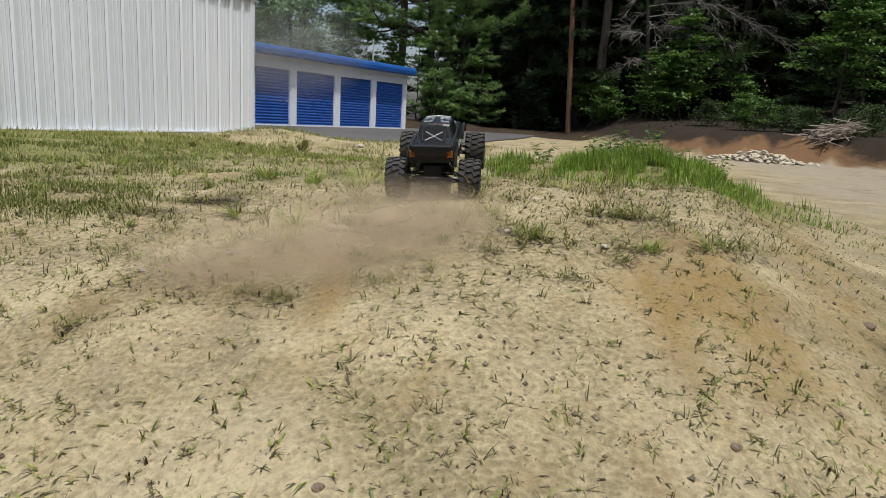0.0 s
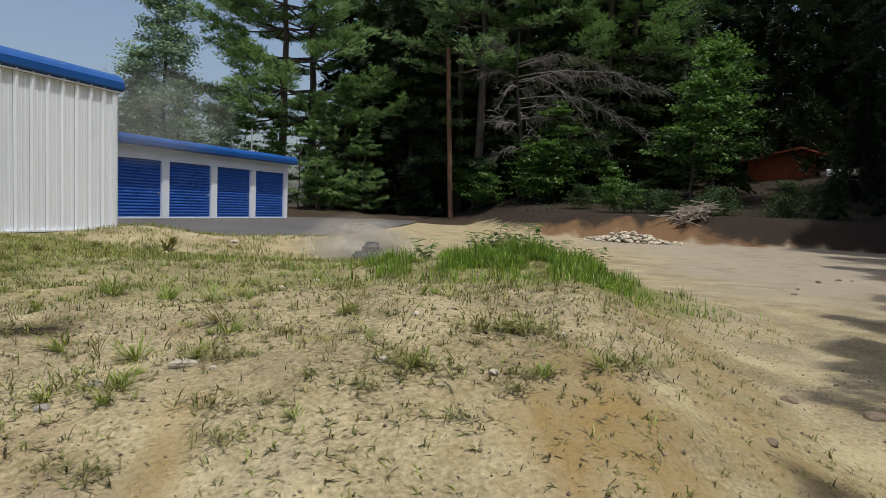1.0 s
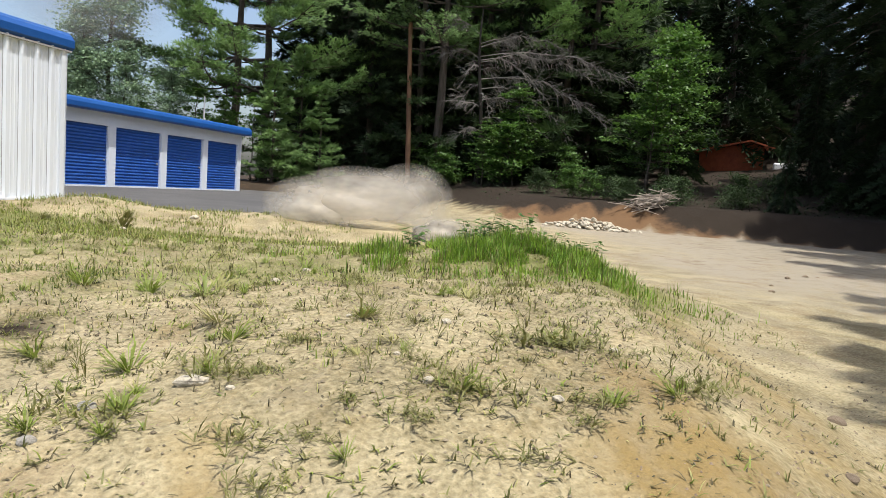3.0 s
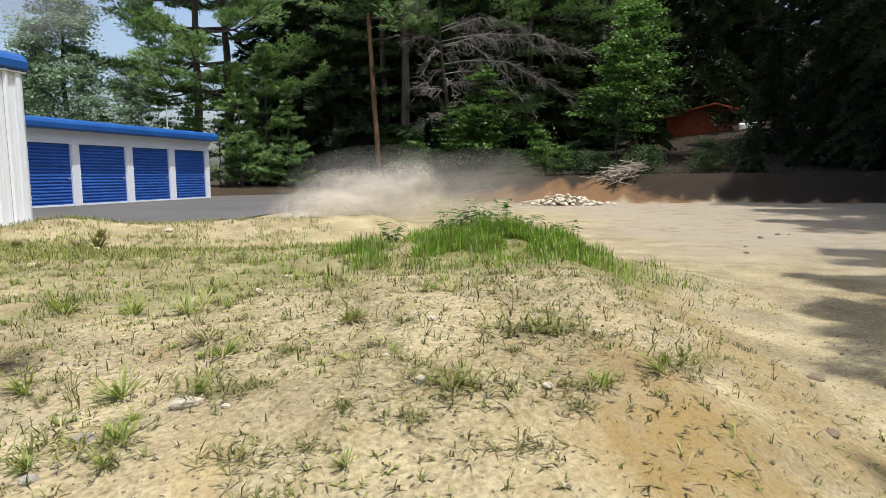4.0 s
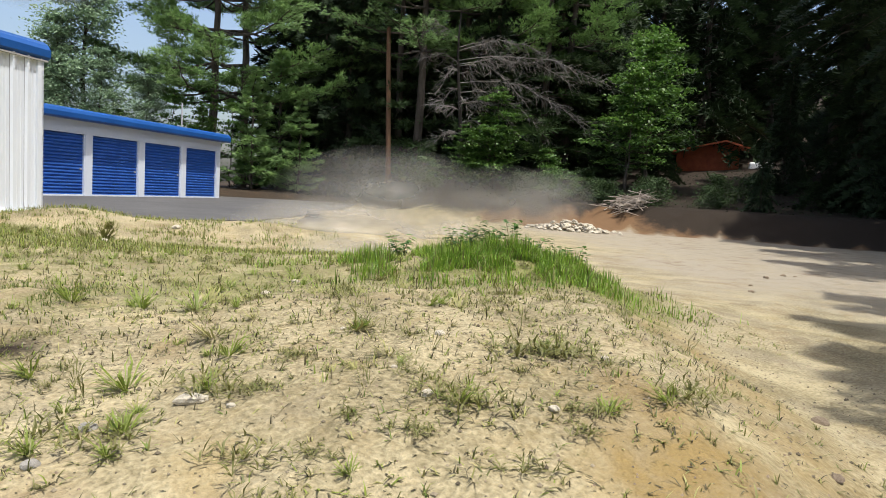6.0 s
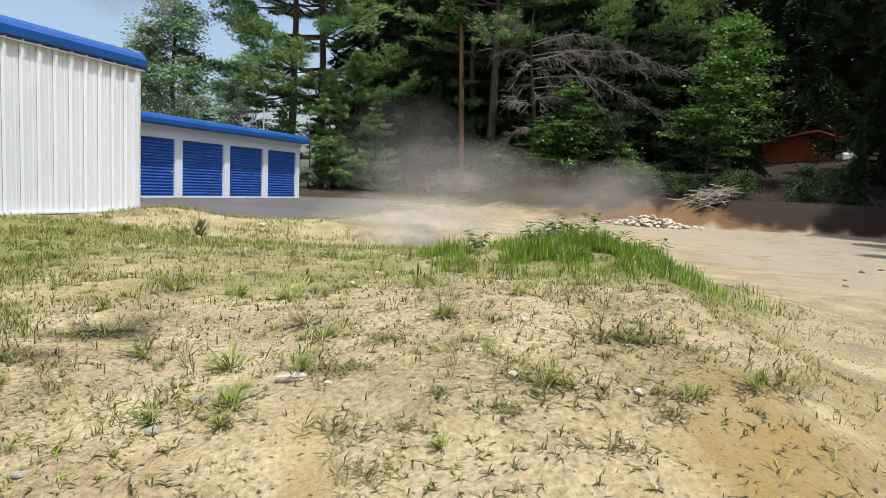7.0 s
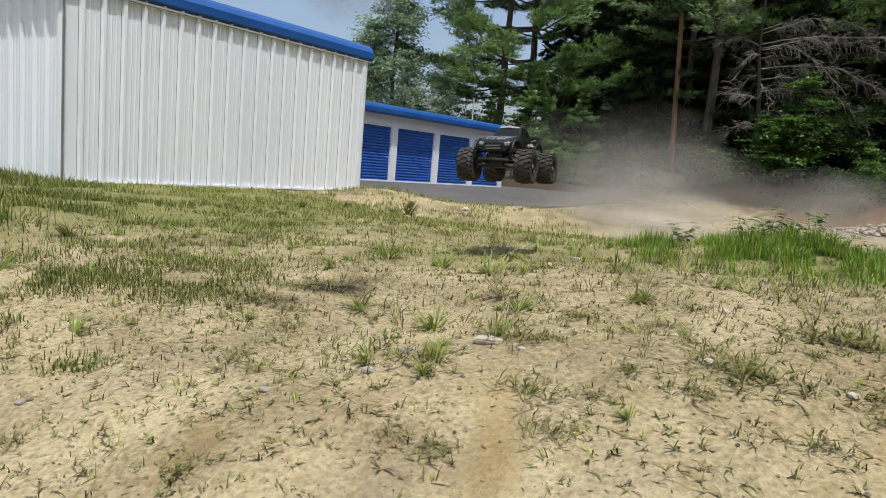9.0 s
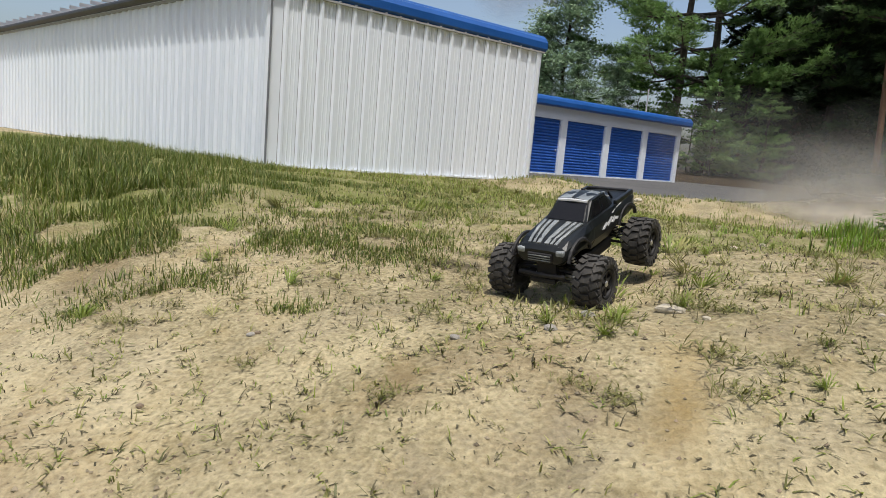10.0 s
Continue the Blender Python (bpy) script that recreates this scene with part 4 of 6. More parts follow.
def mat_mesh(name, rng, runners, reach, ln, material, w=0.0022):
    """Runners that creep over the sand from one root, with sprigs of short blades along them."""
    s = Soup()
    s.v.append(Vector((0, 0, 0.004)))
    for _ in range(runners):
        ang = rng.uniform(0, 6.283)
        r = reach * rng.uniform(0.1, 1.0)
        q = Vector((math.cos(ang) * r, math.sin(ang) * r, 0.006))
        sd = Vector((-math.sin(ang), math.cos(ang), 0)) * w * 0.5
        o = len(s.v)
        s.v += [q - sd, q + sd]
        s.f.append((0, o + 1, o))
        for _ in range(rng.randint(3, 5)):
            a, t = rng.uniform(0, 6.283), abs(rng.gauss(0.95, 0.35))
            d = Vector((math.cos(a) * math.sin(t), math.sin(a) * math.sin(t), max(0.1, math.cos(t))))
            sw = Vector((-math.sin(a), math.cos(a), 0)) * w
            k = ln * rng.uniform(0.4, 1.2)
            m = q + d * k * 0.5
            e = m + (d + Vector((rng.gauss(0, 0.4), rng.gauss(0, 0.4), -0.4))).normalized() * k * 0.5
            e.z = max(e.z, 0.003)
            n = len(s.v)
            s.v += [m - sw, m + sw, e]
            s.f += [(o, o + 1, n + 1, n), (n, n + 1, n + 2)]
    return s.mesh(name, material)


def stone_mesh(name, rng, material):
    bm = bmesh.new()
    bmesh.ops.create_icosphere(bm, subdivisions=2, radius=1.0)
    o = rng.uniform(0, 50)
    for v in bm.verts:
        v.co *= 1 + 0.35 * noise.noise(v.co * 0.9 + Vector((o, 0, 0))) + 0.12 * noise.noise(v.co * 2.5 + Vector((0, o, 0)))
        v.co.z *= 0.62
    me = bpy.data.meshes.new(name)
    bm.to_mesh(me)
    bm.free()
    me.materials.append(material)
    return me


def flat_cover(x, y):
    """How thickly the sand is grown over at a place."""
    n = noise.noise((x * 0.9, y * 0.9, 4.0)) + 0.5 * noise.noise((x * 2.6, y * 2.6, 9.0))
    g = 0.5 + 0.6 * ss(2.2, 3.6, y) + 0.3 * ss(-1.0, -2.5, x) * ss(2.4, 3.4, y) + 0.6 * n
    g *= 1 - ss(1.35, 2.0, x) * (1 - ss(4.2, 5.0, y))
    g *= 1 - 0.75 * bell(x, y, -0.45, 2.2, 0.22, 0.7) - 0.5 * bell(x, y, 1.2, 2.2, 0.3, 0.6)
    g *= 1 - ss(3.2, 4.4, x)
    return max(0.0, g)


def make_cover():
    rng = random.Random(21)
    kinds = [
        ("grass_tuft", [tuft_mesh("grass_tuft", rng, 60, 0.078, 0.7, 0.03, M["grass"], 0.0021) for _ in range(3)], "small tuft of arching green grass on the sand", "grass tuft"),
        ("crabgrass", [mat_mesh("crabgrass", rng, 20, 0.085, 0.042, M["weed"]) for _ in range(4)], "flat spreading clump of dull green crabgrass on the sand", "weed"),
        ("dry_tuft", [tuft_mesh("dry_tuft", rng, 34, 0.075, 0.55, 0.05, M["straw"], 0.0022) for _ in range(2)], "thin tuft of dry yellow grass on the sand", "grass tuft"),
        ("seed_stalk", [tuft_mesh("seed_stalk", rng, 8, 0.17, 0.25, 0.02, M["weed"], 0.0026, 0.5) for _ in range(2)], "thin upright weed stalks gone to seed", "weed"),
        ("sprout", [mat_mesh("sprout", rng, 4, 0.035, 0.036, M["weed"]) for _ in range(4)], "tiny sprout of dull green blades on the sand", "weed"),
    ]

    def plant(k, x, y, s=1.0):
        name, meshes, label, cat = kinds[k]
        ob = new(name, rng.choice(meshes))
        ob.matrix_basis = pose(x, y, height(x, y), 0, 0, rng.uniform(0, 360)) @ Matrix.Diagonal((s, s, s, 1))
        tagged(ob, label, cat, "weeds on the sand")

    # those that can be told apart, where they stand
    for k, x, y, s in ((0, -0.73, 3.28, 1.5), (1, -0.47, 3.10, 1.4), (1, -0.36, 2.98, 1.1), (0, -0.67, 2.80, 1.1), (1, -0.70, 2.74, 1.3), (1, -0.92, 2.88, 1.5), (0, 0.36, 2.72, 1.2), (1, 0.42, 2.66, 1.5),
                       (1, 0.30, 2.76, 1.2), (1, 0.85, 3.13, 1.9), (1, 0.72, 3.12, 1.5), (1, 1.00, 3.08, 1.5), (0, 0.86, 3.14, 0.8), (2, 0.15, 3.57, 1.4), (0, 0.2, 3.6, 0.8), (3, 0.07, 2.86, 0.7), (3, 0.085, 2.87, 0.6),
                       (1, -0.33, 2.55, 1.2), (1, -0.02, 2.69, 0.8), (1, 0.16, 2.56, 0.9), (1, -0.15, 2.52, 0.8), (0, -0.83, 4.38, 1.4), (0, -1.2, 4.62, 1.5), (2, -0.45, 3.74, 1.6), (0, -0.38, 3.45, 1.2), (3, -0.88, 3.2, 0.9),
                       (3, -0.86, 3.22, 0.8), (1, 0.44, 2.35, 1.0), (2, 0.74, 3.89, 1.3), (2, 0.64, 4.73, 1.6), (3, -0.58, 4.93, 1.3), (3, -0.31, 5.3, 1.2), (3, 1.21, 2.83, 0.7), (0, -0.55, 4.2, 1.3), (2, -0.5, 4.4, 2.0),
                       (1, -1.61, 3.38, 1.4), (1, -1.25, 2.12, 0.9), (1, -0.61, 2.26, 0.9), (3, -0.34, 2.3, 0.5), (0, -1.1, 3.5, 1.2), (1, 1.28, 2.72, 1.3), (1, 1.16, 2.62, 1.2), (1, 0.78, 2.55, 1.2), (1, 0.7, 2.48, 1.0)):
        plant(k, x, y, s * 1.3)
    made = 0
    while made < 560:
        x, y = rng.uniform(-3.2, 2.2), rng.uniform(2.1, 7.5)
        if rng.random() * 1.7 > flat_cover(x, y) * (0.4 + 0.6 * ss(2, 3.2, y)):
            continue
        r = rng.random()
        plant(0 if r < 0.2 else 1 if r < 0.55 else 2 if r < 0.7 else 3 if r < 0.78 else 4, x, y, rng.uniform(0.6, 1.35))
        made += 1

    # blades, sprouts and dry bits too many to count
    green, dry, dark = Soup(), Soup(), Soup()
    n = 0
    while n < 8200:
        x, y = rng.uniform(-3.8, 3.6), 0.9 + 8.6 * rng.random() ** 1.3
        far = ss(3.3, 5.5, y)
        patch = noise.noise((x * 1.1, y * 1.1, 31.0)) + 0.6 * noise.noise((x * 3.3, y * 3.3, 33.0))
        if rng.random() * 1.5 > flat_cover(x, y) * (0.75 + 1.1 * patch):
            continue
        n += 1
        z = height(x, y) - 0.003
        lot = (green, green, dry, dark, dry) if rng.random() < 0.22 + 0.6 * far else (dark, dark, green, dry)
        size, count, wide = rng.uniform(0.5, 1.4), rng.randint(2, 8), rng.uniform(0.002, 0.022)
        for _ in range(count):
            t, a = abs(rng.gauss(0.95, 0.4)), rng.uniform(0, 6.283)
            d = Vector((math.cos(a) * math.sin(t), math.sin(a) * math.sin(t), max(0.06, math.cos(t)))).normalized()
            blade(rng.choice(lot), Vector((x + rng.gauss(0, wide), y + rng.gauss(0, wide), z)), d, rng.uniform(0.012, 0.05) * size * (1 + 0.4 * far), 0.0021 + 0.001 * far, rng.uniform(0, 0.8), rng)
    for _ in range(9500):
        x, y = rng.uniform(-3.4, 2.6), 0.9 + 4.6 * rng.random() ** 1.2
        if rng.random() > 0.25 + 0.8 * flat_cover(x, y):
            continue
        a = rng.uniform(0, 6.283)
        blade(dark, Vector((x, y, height(x, y) + 0.001)), Vector((math.cos(a), math.sin(a), rng.uniform(0.0, 0.35))).normalized(), rng.uniform(0.005, 0.036), rng.uniform(0.0012, 0.0038), rng.uniform(0, 0.9), rng)
    sprig = Soup()
    n = 0
    while n < 2500:
        x, y = rng.uniform(-2.6, 2.1), rng.uniform(1.1, 4.6)
        if rng.random() > 0.55 + 0.9 * noise.noise((x * 1.6, y * 1.6, 14.0)) or bell(x, y, -0.45, 2.2, 0.16, 0.7) > 0.5:
            continue
        n += 1
        z, lean = height(x, y) - 0.002, rng.uniform(0.6, 1.35)
        for _ in range(rng.randint(2, 6)):
            t, a = min(1.4, abs(rng.gauss(lean, 0.3))), rng.uniform(0, 6.283)
            d = Vector((math.cos(a) * math.sin(t), math.sin(a) * math.sin(t), math.cos(t))).normalized()
            blade(rng.choice((sprig, sprig, green, dry, dark)), Vector((x + rng.gauss(0, 0.006), y + rng.gauss(0, 0.006), z)), d, rng.uniform(0.015, 0.06), rng.uniform(0.0018, 0.0036), rng.uniform(0.2, 1.6), rng)
    n = 0
    while n < 3400:
        x, y = rng.uniform(-7.0, 1.2), rng.uniform(7.6, 12.7)
        edge = (x + 6.22) * 0.875 - (y - 8.4) * 0.484
        if edge < 0.15 or rng.random() * 0.9 > 0.55 + noise.noise((x * 1.3, y * 1.3, 17.0)) - 0.35 * bell(x, y, 0.8, 10.5, 1.6, 1.6):
            continue
        n += 1
        z = height(x, y) - 0.004
        for _ in range(rng.randint(3, 7)):
            t, a = abs(rng.gauss(0.5, 0.4)), rng.uniform(0, 6.283)
            d = Vector((math.cos(a) * math.sin(t), math.sin(a) * math.sin(t), max(0.1, math.cos(t)))).normalized()
            blade(rng.choice((sprig, green, green, dry)), Vector((x + rng.gauss(0, 0.03), y + rng.gauss(0, 0.03), z)), d, rng.uniform(0.03, 0.10), rng.uniform(0.003, 0.005), rng.uniform(0, 1.2), rng)
    # crumbs of earth
    crumb, n = Soup(), 0
    while n < 5200:
        x, y = rng.uniform(-3.4, 3.2), 0.9 + 4.8 * rng.random() ** 1.2
        if rng.random() > 0.5 + 0.8 * noise.noise((x * 1.9, y * 1.9, 41.0)):
            continue
        n += 1
        r = 0.0025 + 0.009 * rng.random() ** 4
        c = Vector((x, y, height(x, y) + r * 0.3))
        w = [Vector(v) * r * rng.uniform(0.7, 1.3) for v in ((1, 0, 0), (0, 1, 0), (-1, 0, 0), (0, -1, 0), (0, 0, 0.8), (0, 0, -0.8))]
        crumb.add([c + v for v in w], [(0, 1, 4), (1, 2, 4), (2, 3, 4), (3, 0, 4), (1, 0, 5), (2, 1, 5), (3, 2, 5), (0, 3, 5)])
    tagged(part("earth_crumbs", crumb, M["crumb"]), "small dark crumbs of earth strewn on the sand", "earth crumbs", kind="stuff")
    tagged(part("sprigs", sprig, M["weed"]), "small dull green sprigs coming up through the sand", "weeds", kind="stuff")
    for s, name, m, label, cat in ((green, "thin_grass", M["grass"], "thin short green grass scattered on the sand", "grass"), (dry, "dry_grass", M["straw"], "dry yellow grass scattered on the sand", "grass"),
                                   (dark, "leaf_litter", M["litter"], "dark dead leaf and stem bits strewn on the sand", "leaf litter")):
        tagged(part(name, s, m), label, cat, kind="stuff")

    # lush grass on the mound and long grass beside the building
    lush, coarse, dry_edge = Soup(), Soup(), Soup()
    n = 0
    while n < 19000:
        x, y = rng.gauss(1.85, 0.8), rng.gauss(5.95, 0.42)
        c = noise.noise((x * 2.6, y * 2.6, 6.0))
        if c < -0.26 + 0.34 * abs(x - 1.75) or (x > 2.45 and rng.random() < 0.7):
            continue
        n += 1
        t, a = abs(rng.gauss(0.1, 0.5)), rng.uniform(0, 6.283)
        d = Vector((math.cos(a) * math.sin(t), math.sin(a) * math.sin(t), max(0.1, math.cos(t)))).normalized()
        tall = max(0.3, 0.75 + 1.3 * c + 0.6 * noise.noise((x * 6, y * 6, 2.0))) * (1 - 0.2 * abs(x - 1.8))
        blade(coarse if rng.random() < 0.22 else lush, Vector((x, y, height(x, y) - 0.01)), d, rng.uniform(0.05, 0.18) * tall, rng.uniform(0.002, 0.005), rng.uniform(0, 1.3), rng)
    for _ in range(1500):
        x, y = rng.uniform(0.6, 3.6), rng.gauss(5.2, 0.3)
        if noise.noise((x * 2.2, y * 2.2, 8.0)) < -0.05:
            continue
        t, a = abs(rng.gauss(0.5, 0.4)), rng.uniform(0, 6.283)
        d = Vector((math.cos(a) * math.sin(t), math.sin(a) * math.sin(t), max(0.1, math.cos(t)))).normalized()
        blade(rng.choice((dry_edge, dry_edge, lush)), Vector((x, y, height(x, y) - 0.01)), d, rng.uniform(0.02, 0.075), 0.0036, rng.uniform(0, 1.1), rng)
    tagged(part("edge_grass", dry_edge, M["grass"]), "thin yellow-green grass along the foot of the dirt mound", "grass", kind="stuff")
    tagged(part("mound_weeds", coarse, M["weed"]), "coarse dark green blades among the grass on the dirt mound", "weeds", kind="stuff")
    tagged(part("mound_grass", lush, M["lush"]), "lush green grass growing on the dirt mound", "grass", kind="stuff")
    long_grass, fade = Soup(), Soup()
    # where it grows, how wide and how long
    patches = ((-1.87, 3.45, 0.22, 0.05), (-1.68, 3.95, 0.2, 0.05), (-2.2, 3.9, 0.3, 0.06), (-2.94, 4.4, 0.28, 0.06), (-3.05, 3.6, 0.3, 0.06), (-3.4, 3.4, 0.3, 0.08), (-2.4, 3.5, 0.2, 0.06), (-2.73, 3.4, 0.2, 0.06),
               (-4.6, 4.6, 0.5, 0.16), (-4.2, 4.0, 0.4, 0.15), (-5.3, 4.3, 0.6, 0.2), (-6.8, 4.8, 0.9, 0.22), (-4.25, 5.7, 0.35, 0.1), (-5.6, 5.6, 0.6, 0.15), (-7.0, 6.3, 0.8, 0.17), (-4.2, 6.6, 0.35, 0.08), (-4.8, 6.5, 0.35, 0.09),
               (-3.55, 7.2, 0.3, 0.07), (-6.4, 7.6, 0.5, 0.13), (-7.4, 7.9, 0.7, 0.15), (-8.8, 7.6, 1.0, 0.18), (-9.6, 8.8, 1.0, 0.18), (-5.6, 7.6, 0.4, 0.1), (-2.63, 2.8, 0.2, 0.06), (-2.9, 2.5, 0.14, 0.05), (-3.5, 3.0, 0.34, 0.10), (-4.1, 3.3, 0.4, 0.14), (-1.95, 2.62, 0.14, 0.05), (-2.05, 3.5, 0.2, 0.05), (-3.3, 5.4, 0.25, 0.06), (-2.5, 5.2, 0.3, 0.05), (-1.5, 5.0, 0.3, 0.05), (-2.8, 6.4, 0.35, 0.06))
    weight = [r ** 1.3 for _, _, r, _ in patches]
    n = 0
    while n < 62000:
        if n % 15 == 0:
            x, y, long = rng.uniform(-10, -1.0), 3.2 + 7.0 * rng.random(), 0.05
        else:
            cx, cy, r, long = rng.choices(patches, weight)[0]
            x, y = rng.gauss(cx, r * 0.75), rng.gauss(cy, r * 0.6)
        edge = (x + 6.22) * 0.875 - (y - 8.4) * 0.484
        if (x < -6.2 and (y - 8.4) > -0.42 * (x + 6.2) - 0.25) or (edge < 0.12 and x > -6.3) or noise.noise((x * 2.2, y * 2.2, 21.0)) < -0.12 or y < 1.9:
            continue
        n += 1
        t, a = abs(rng.gauss(0.4, 0.5)), rng.uniform(0, 6.283)
        d = Vector((math.cos(a) * math.sin(t), math.sin(a) * math.sin(t), max(0.1, math.cos(t)))).normalized()
        blade(long_grass if rng.random() < 0.8 else fade, Vector((x, y, height(x, y) - 0.006)), d, long * rng.uniform(0.25, 1.15), 0.0022 + 0.010 * long, rng.uniform(0, 1.1), rng)
    tagged(part("meadow_grass", long_grass, M["meadow"]), "long green grass growing along the white building", "grass", kind="stuff")
    tagged(part("faded_grass", fade, M["straw"]), "faded yellow-green grass growing along the white building", "grass", kind="stuff")

    # leafy weeds on the crest of the mound
    for i, (x, y, s) in enumerate(((1.02, 6.5, 0.9), (1.5, 6.35, 1.0), (1.7, 6.4, 1.25), (1.85, 6.42, 1.1), (2.05, 6.4, 1.2), (2.25, 6.35, 1.1), (2.6, 6.2, 1.0), (2.45, 6.3, 0.9))):
        w = tagged(new("leafy_weed"), "leafy green weed on the crest of the dirt mound", "weed", "leafy weeds")
        w.matrix_basis = pose(x, y, height(x, y) - 0.01, 0, 0, i * 77)
        stem, lv = Soup(), Soup()
        for k in range(5):
            a = k * 1.3 + i
            top = Vector((0.13 * math.cos(a) * rng.uniform(0.4, 1.2), 0.13 * math.sin(a) * rng.uniform(0.4, 1.2), rng.uniform(0.13, 0.27) * s))
            stem.tube([Vector((0, 0, 0)), top * 0.5 + Vector((0.01, 0, 0)), top], [0.003, 0.0025, 0.0015], 4)
            for j in range(15):
                p = top * (0.25 + 0.75 * j / 14)
                b = rng.uniform(0, 6.28)
                d = Vector((math.cos(b), math.sin(b), rng.uniform(-0.3, 0.4))).normalized()
                q = d.cross(Vector((0, 0, 1))).normalized() * 0.021
                ln = rng.uniform(0.05, 0.10) * s
                lv.add([p, p + d * ln * 0.5 + q, p + d * ln - Vector((0, 0, 0.012)), p + d * ln * 0.5 - q], [(0, 1, 2, 3)])
        part("stem", stem, M["weed"], w)
        part("foliage", lv, M["leaf"], w)
    # low bushes of grass in front of the building
    for x, y, s in ((-1.98, 9.8, 1.0), (-2.2, 9.9, 0.8), (-2.9, 9.9, 0.8), (-2.2, 11.2, 0.7), (-3.3, 4.5, 0.55), (-3.1, 8.6, 0.5)):
        ob = new("grass_clump", tuft_mesh("grass_clump", rng, 150, 0.26, 0.35, 0.14, M["weed"], 0.006))
        ob.matrix_basis = pose(x, y, height(x, y), 0, 0, rng.uniform(0, 360)) @ Matrix.Diagonal((s, s, s, 1))
        tagged(ob, "bushy clump of dull green grass near the building", "grass clump", "grass clumps by the building")

    # stones
    pale = [stone_mesh("stone", rng, M["stone"]) for _ in range(4)]
    grey = [stone_mesh("stone", rng, M["grey_stone"]) for _ in range(2)]
    clod = [stone_mesh("clod", rng, M["clod"]) for _ in range(3)]

    def lay(meshes, x, y, r, name, label, cat, grp, stretch=1.0):
        ob = new(name, rng.choice(meshes))
        ob.matrix_basis = pose(x, y, height(x, y) + r * 0.12, 0, 0, rng.uniform(0, 360)) @ Matrix.Diagonal((r * stretch * 0.85, r * 0.85, r * 0.8, 1))
        tagged(ob, label, cat, grp)

    for x, y, r, st in ((-0.49, 2.97, 0.042, 1.5), (0.47, 3.33, 0.03, 1.0), (0.66, 2.61, 0.026, 1.0), (1.07, 3.0, 0.02, 1.2), (0.27, 2.78, 0.028, 1.3), (0.02, 5.3, 0.028, 1.2),
                        (-0.36, 2.86, 0.018, 1.0), (0.2, 3.0, 0.015, 1.0), (0.1, 3.6, 0.016, 1.0), (-0.2, 4.6, 0.03, 1.0), (-1.9, 9.4, 0.06, 1.0), (-2.1, 10.6, 0.07, 1.0), (-1.3, 11.6, 0.09, 1.1)):
        lay(pale, x, y, r, "stone", "small pale stone lying on the sand", "stone", "stones on the sand", st)
    for x, y, r in ((-0.88, 2.68, 0.030), (-0.78, 2.89, 0.034), (-1.18, 2.50, 0.022), (-2.0, 2.45, 0.02)):
        lay(grey, x, y, r, "stone", "small grey stone lying on the sand", "stone", "stones on the sand")
    for x, y, r in ((7.5, 9.1, 0.05), (8.1, 9.4, 0.055), (8.3, 9.35, 0.035), (5.8, 7.5, 0.045), (5.84, 7.55, 0.03), (2.2, 3.0, 0.045), (2.6, 2.92, 0.06), (2.42, 2.65, 0.03), (1.68, 2.43, 0.03), (-2.05, 1.95, 0.016), (-1.98, 2.47, 0.016), (0.74, 1.5, 0.018), (-0.3, 1.35, 0.018), (0.33, 1.3, 0.014), (0.03, 1.55, 0.01), (6.5, 8.3, 0.035)):
        lay(clod, x, y, r, "clod", "dark clod of earth on the sand", "clod", "clods on the track")
    pebbles = Soup()
    for _ in range(2600):
        x, y = rng.uniform(-3.0, 4.0), rng.uniform(1.0, 6.5)
        r = rng.uniform(0.002, 0.008)
        z = height(x, y)
        a = rng.uniform(0, 6)
        ring = [Vector((x + r * math.cos(a + k * 1.57), y + r * math.sin(a + k * 1.57), z)) for k in range(4)]
        pebbles.add(ring + [Vector((x, y, z + r))], [(0, 1, 4), (1, 2, 4), (2, 3, 4), (3, 0, 4)])
    tagged(part("pebbles", pebbles, M["clod"]), "small pebbles and crumbs strewn on the sand", "pebbles", kind="stuff")

    # the pale rubble heap and the brush heap at the bank
    for _ in range(260):
        u, v = rng.gauss(0, 0.62), rng.gauss(0, 0.4)
        x, y = 10.35 + u * 0.95 + v * 0.3, 21.2 - u * 0.5 + v * 0.8
        r = rng.uniform(0.03, 0.09)
        ob = new("rubble_stone", rng.choice(pale))
        ob.matrix_basis = pose(x, y, height_smooth(x, y) + 0.34 * math.exp(-u * u - 3 * v * v) * rng.random() + 0.02, rng.uniform(-30, 30), rng.uniform(-30, 30), rng.uniform(0, 360)) @ Matrix.Diagonal((r * 1.3, r, r, 1))
        tagged(ob, "pale broken stone in a heap by the bank", "stone", "stones of the rubble heap")
    sticks = tagged(new("brush_pile"), "heap of bleached cut branches on the bank", "brush pile")
    for _ in range(95):
        s = Soup()
        a, b = rng.gauss(0.0, 0.7), rng.gauss(0.10, 0.16)
        ln = rng.uniform(0.4, 1.5)
        u = abs(rng.gauss(0, 0.6))
        x, y = 14.0 - u * 1.1, 22.6 + rng.gauss(0, 0.25)
        c = Vector((x, y, height_smooth(x, y) + rng.uniform(0.03, 0.08) + rng.random() * max(0.0, 0.38 - 0.35 * u)))
        d = Vector((math.cos(a), math.sin(a), b)).normalized() * ln / 2
        s.tube([c - d, c + Vector((0, 0, 0.05)), c + d], [0.019, 0.014, 0.006], 5)
        part("branch", s, M["stick"], sticks)


make_cover()


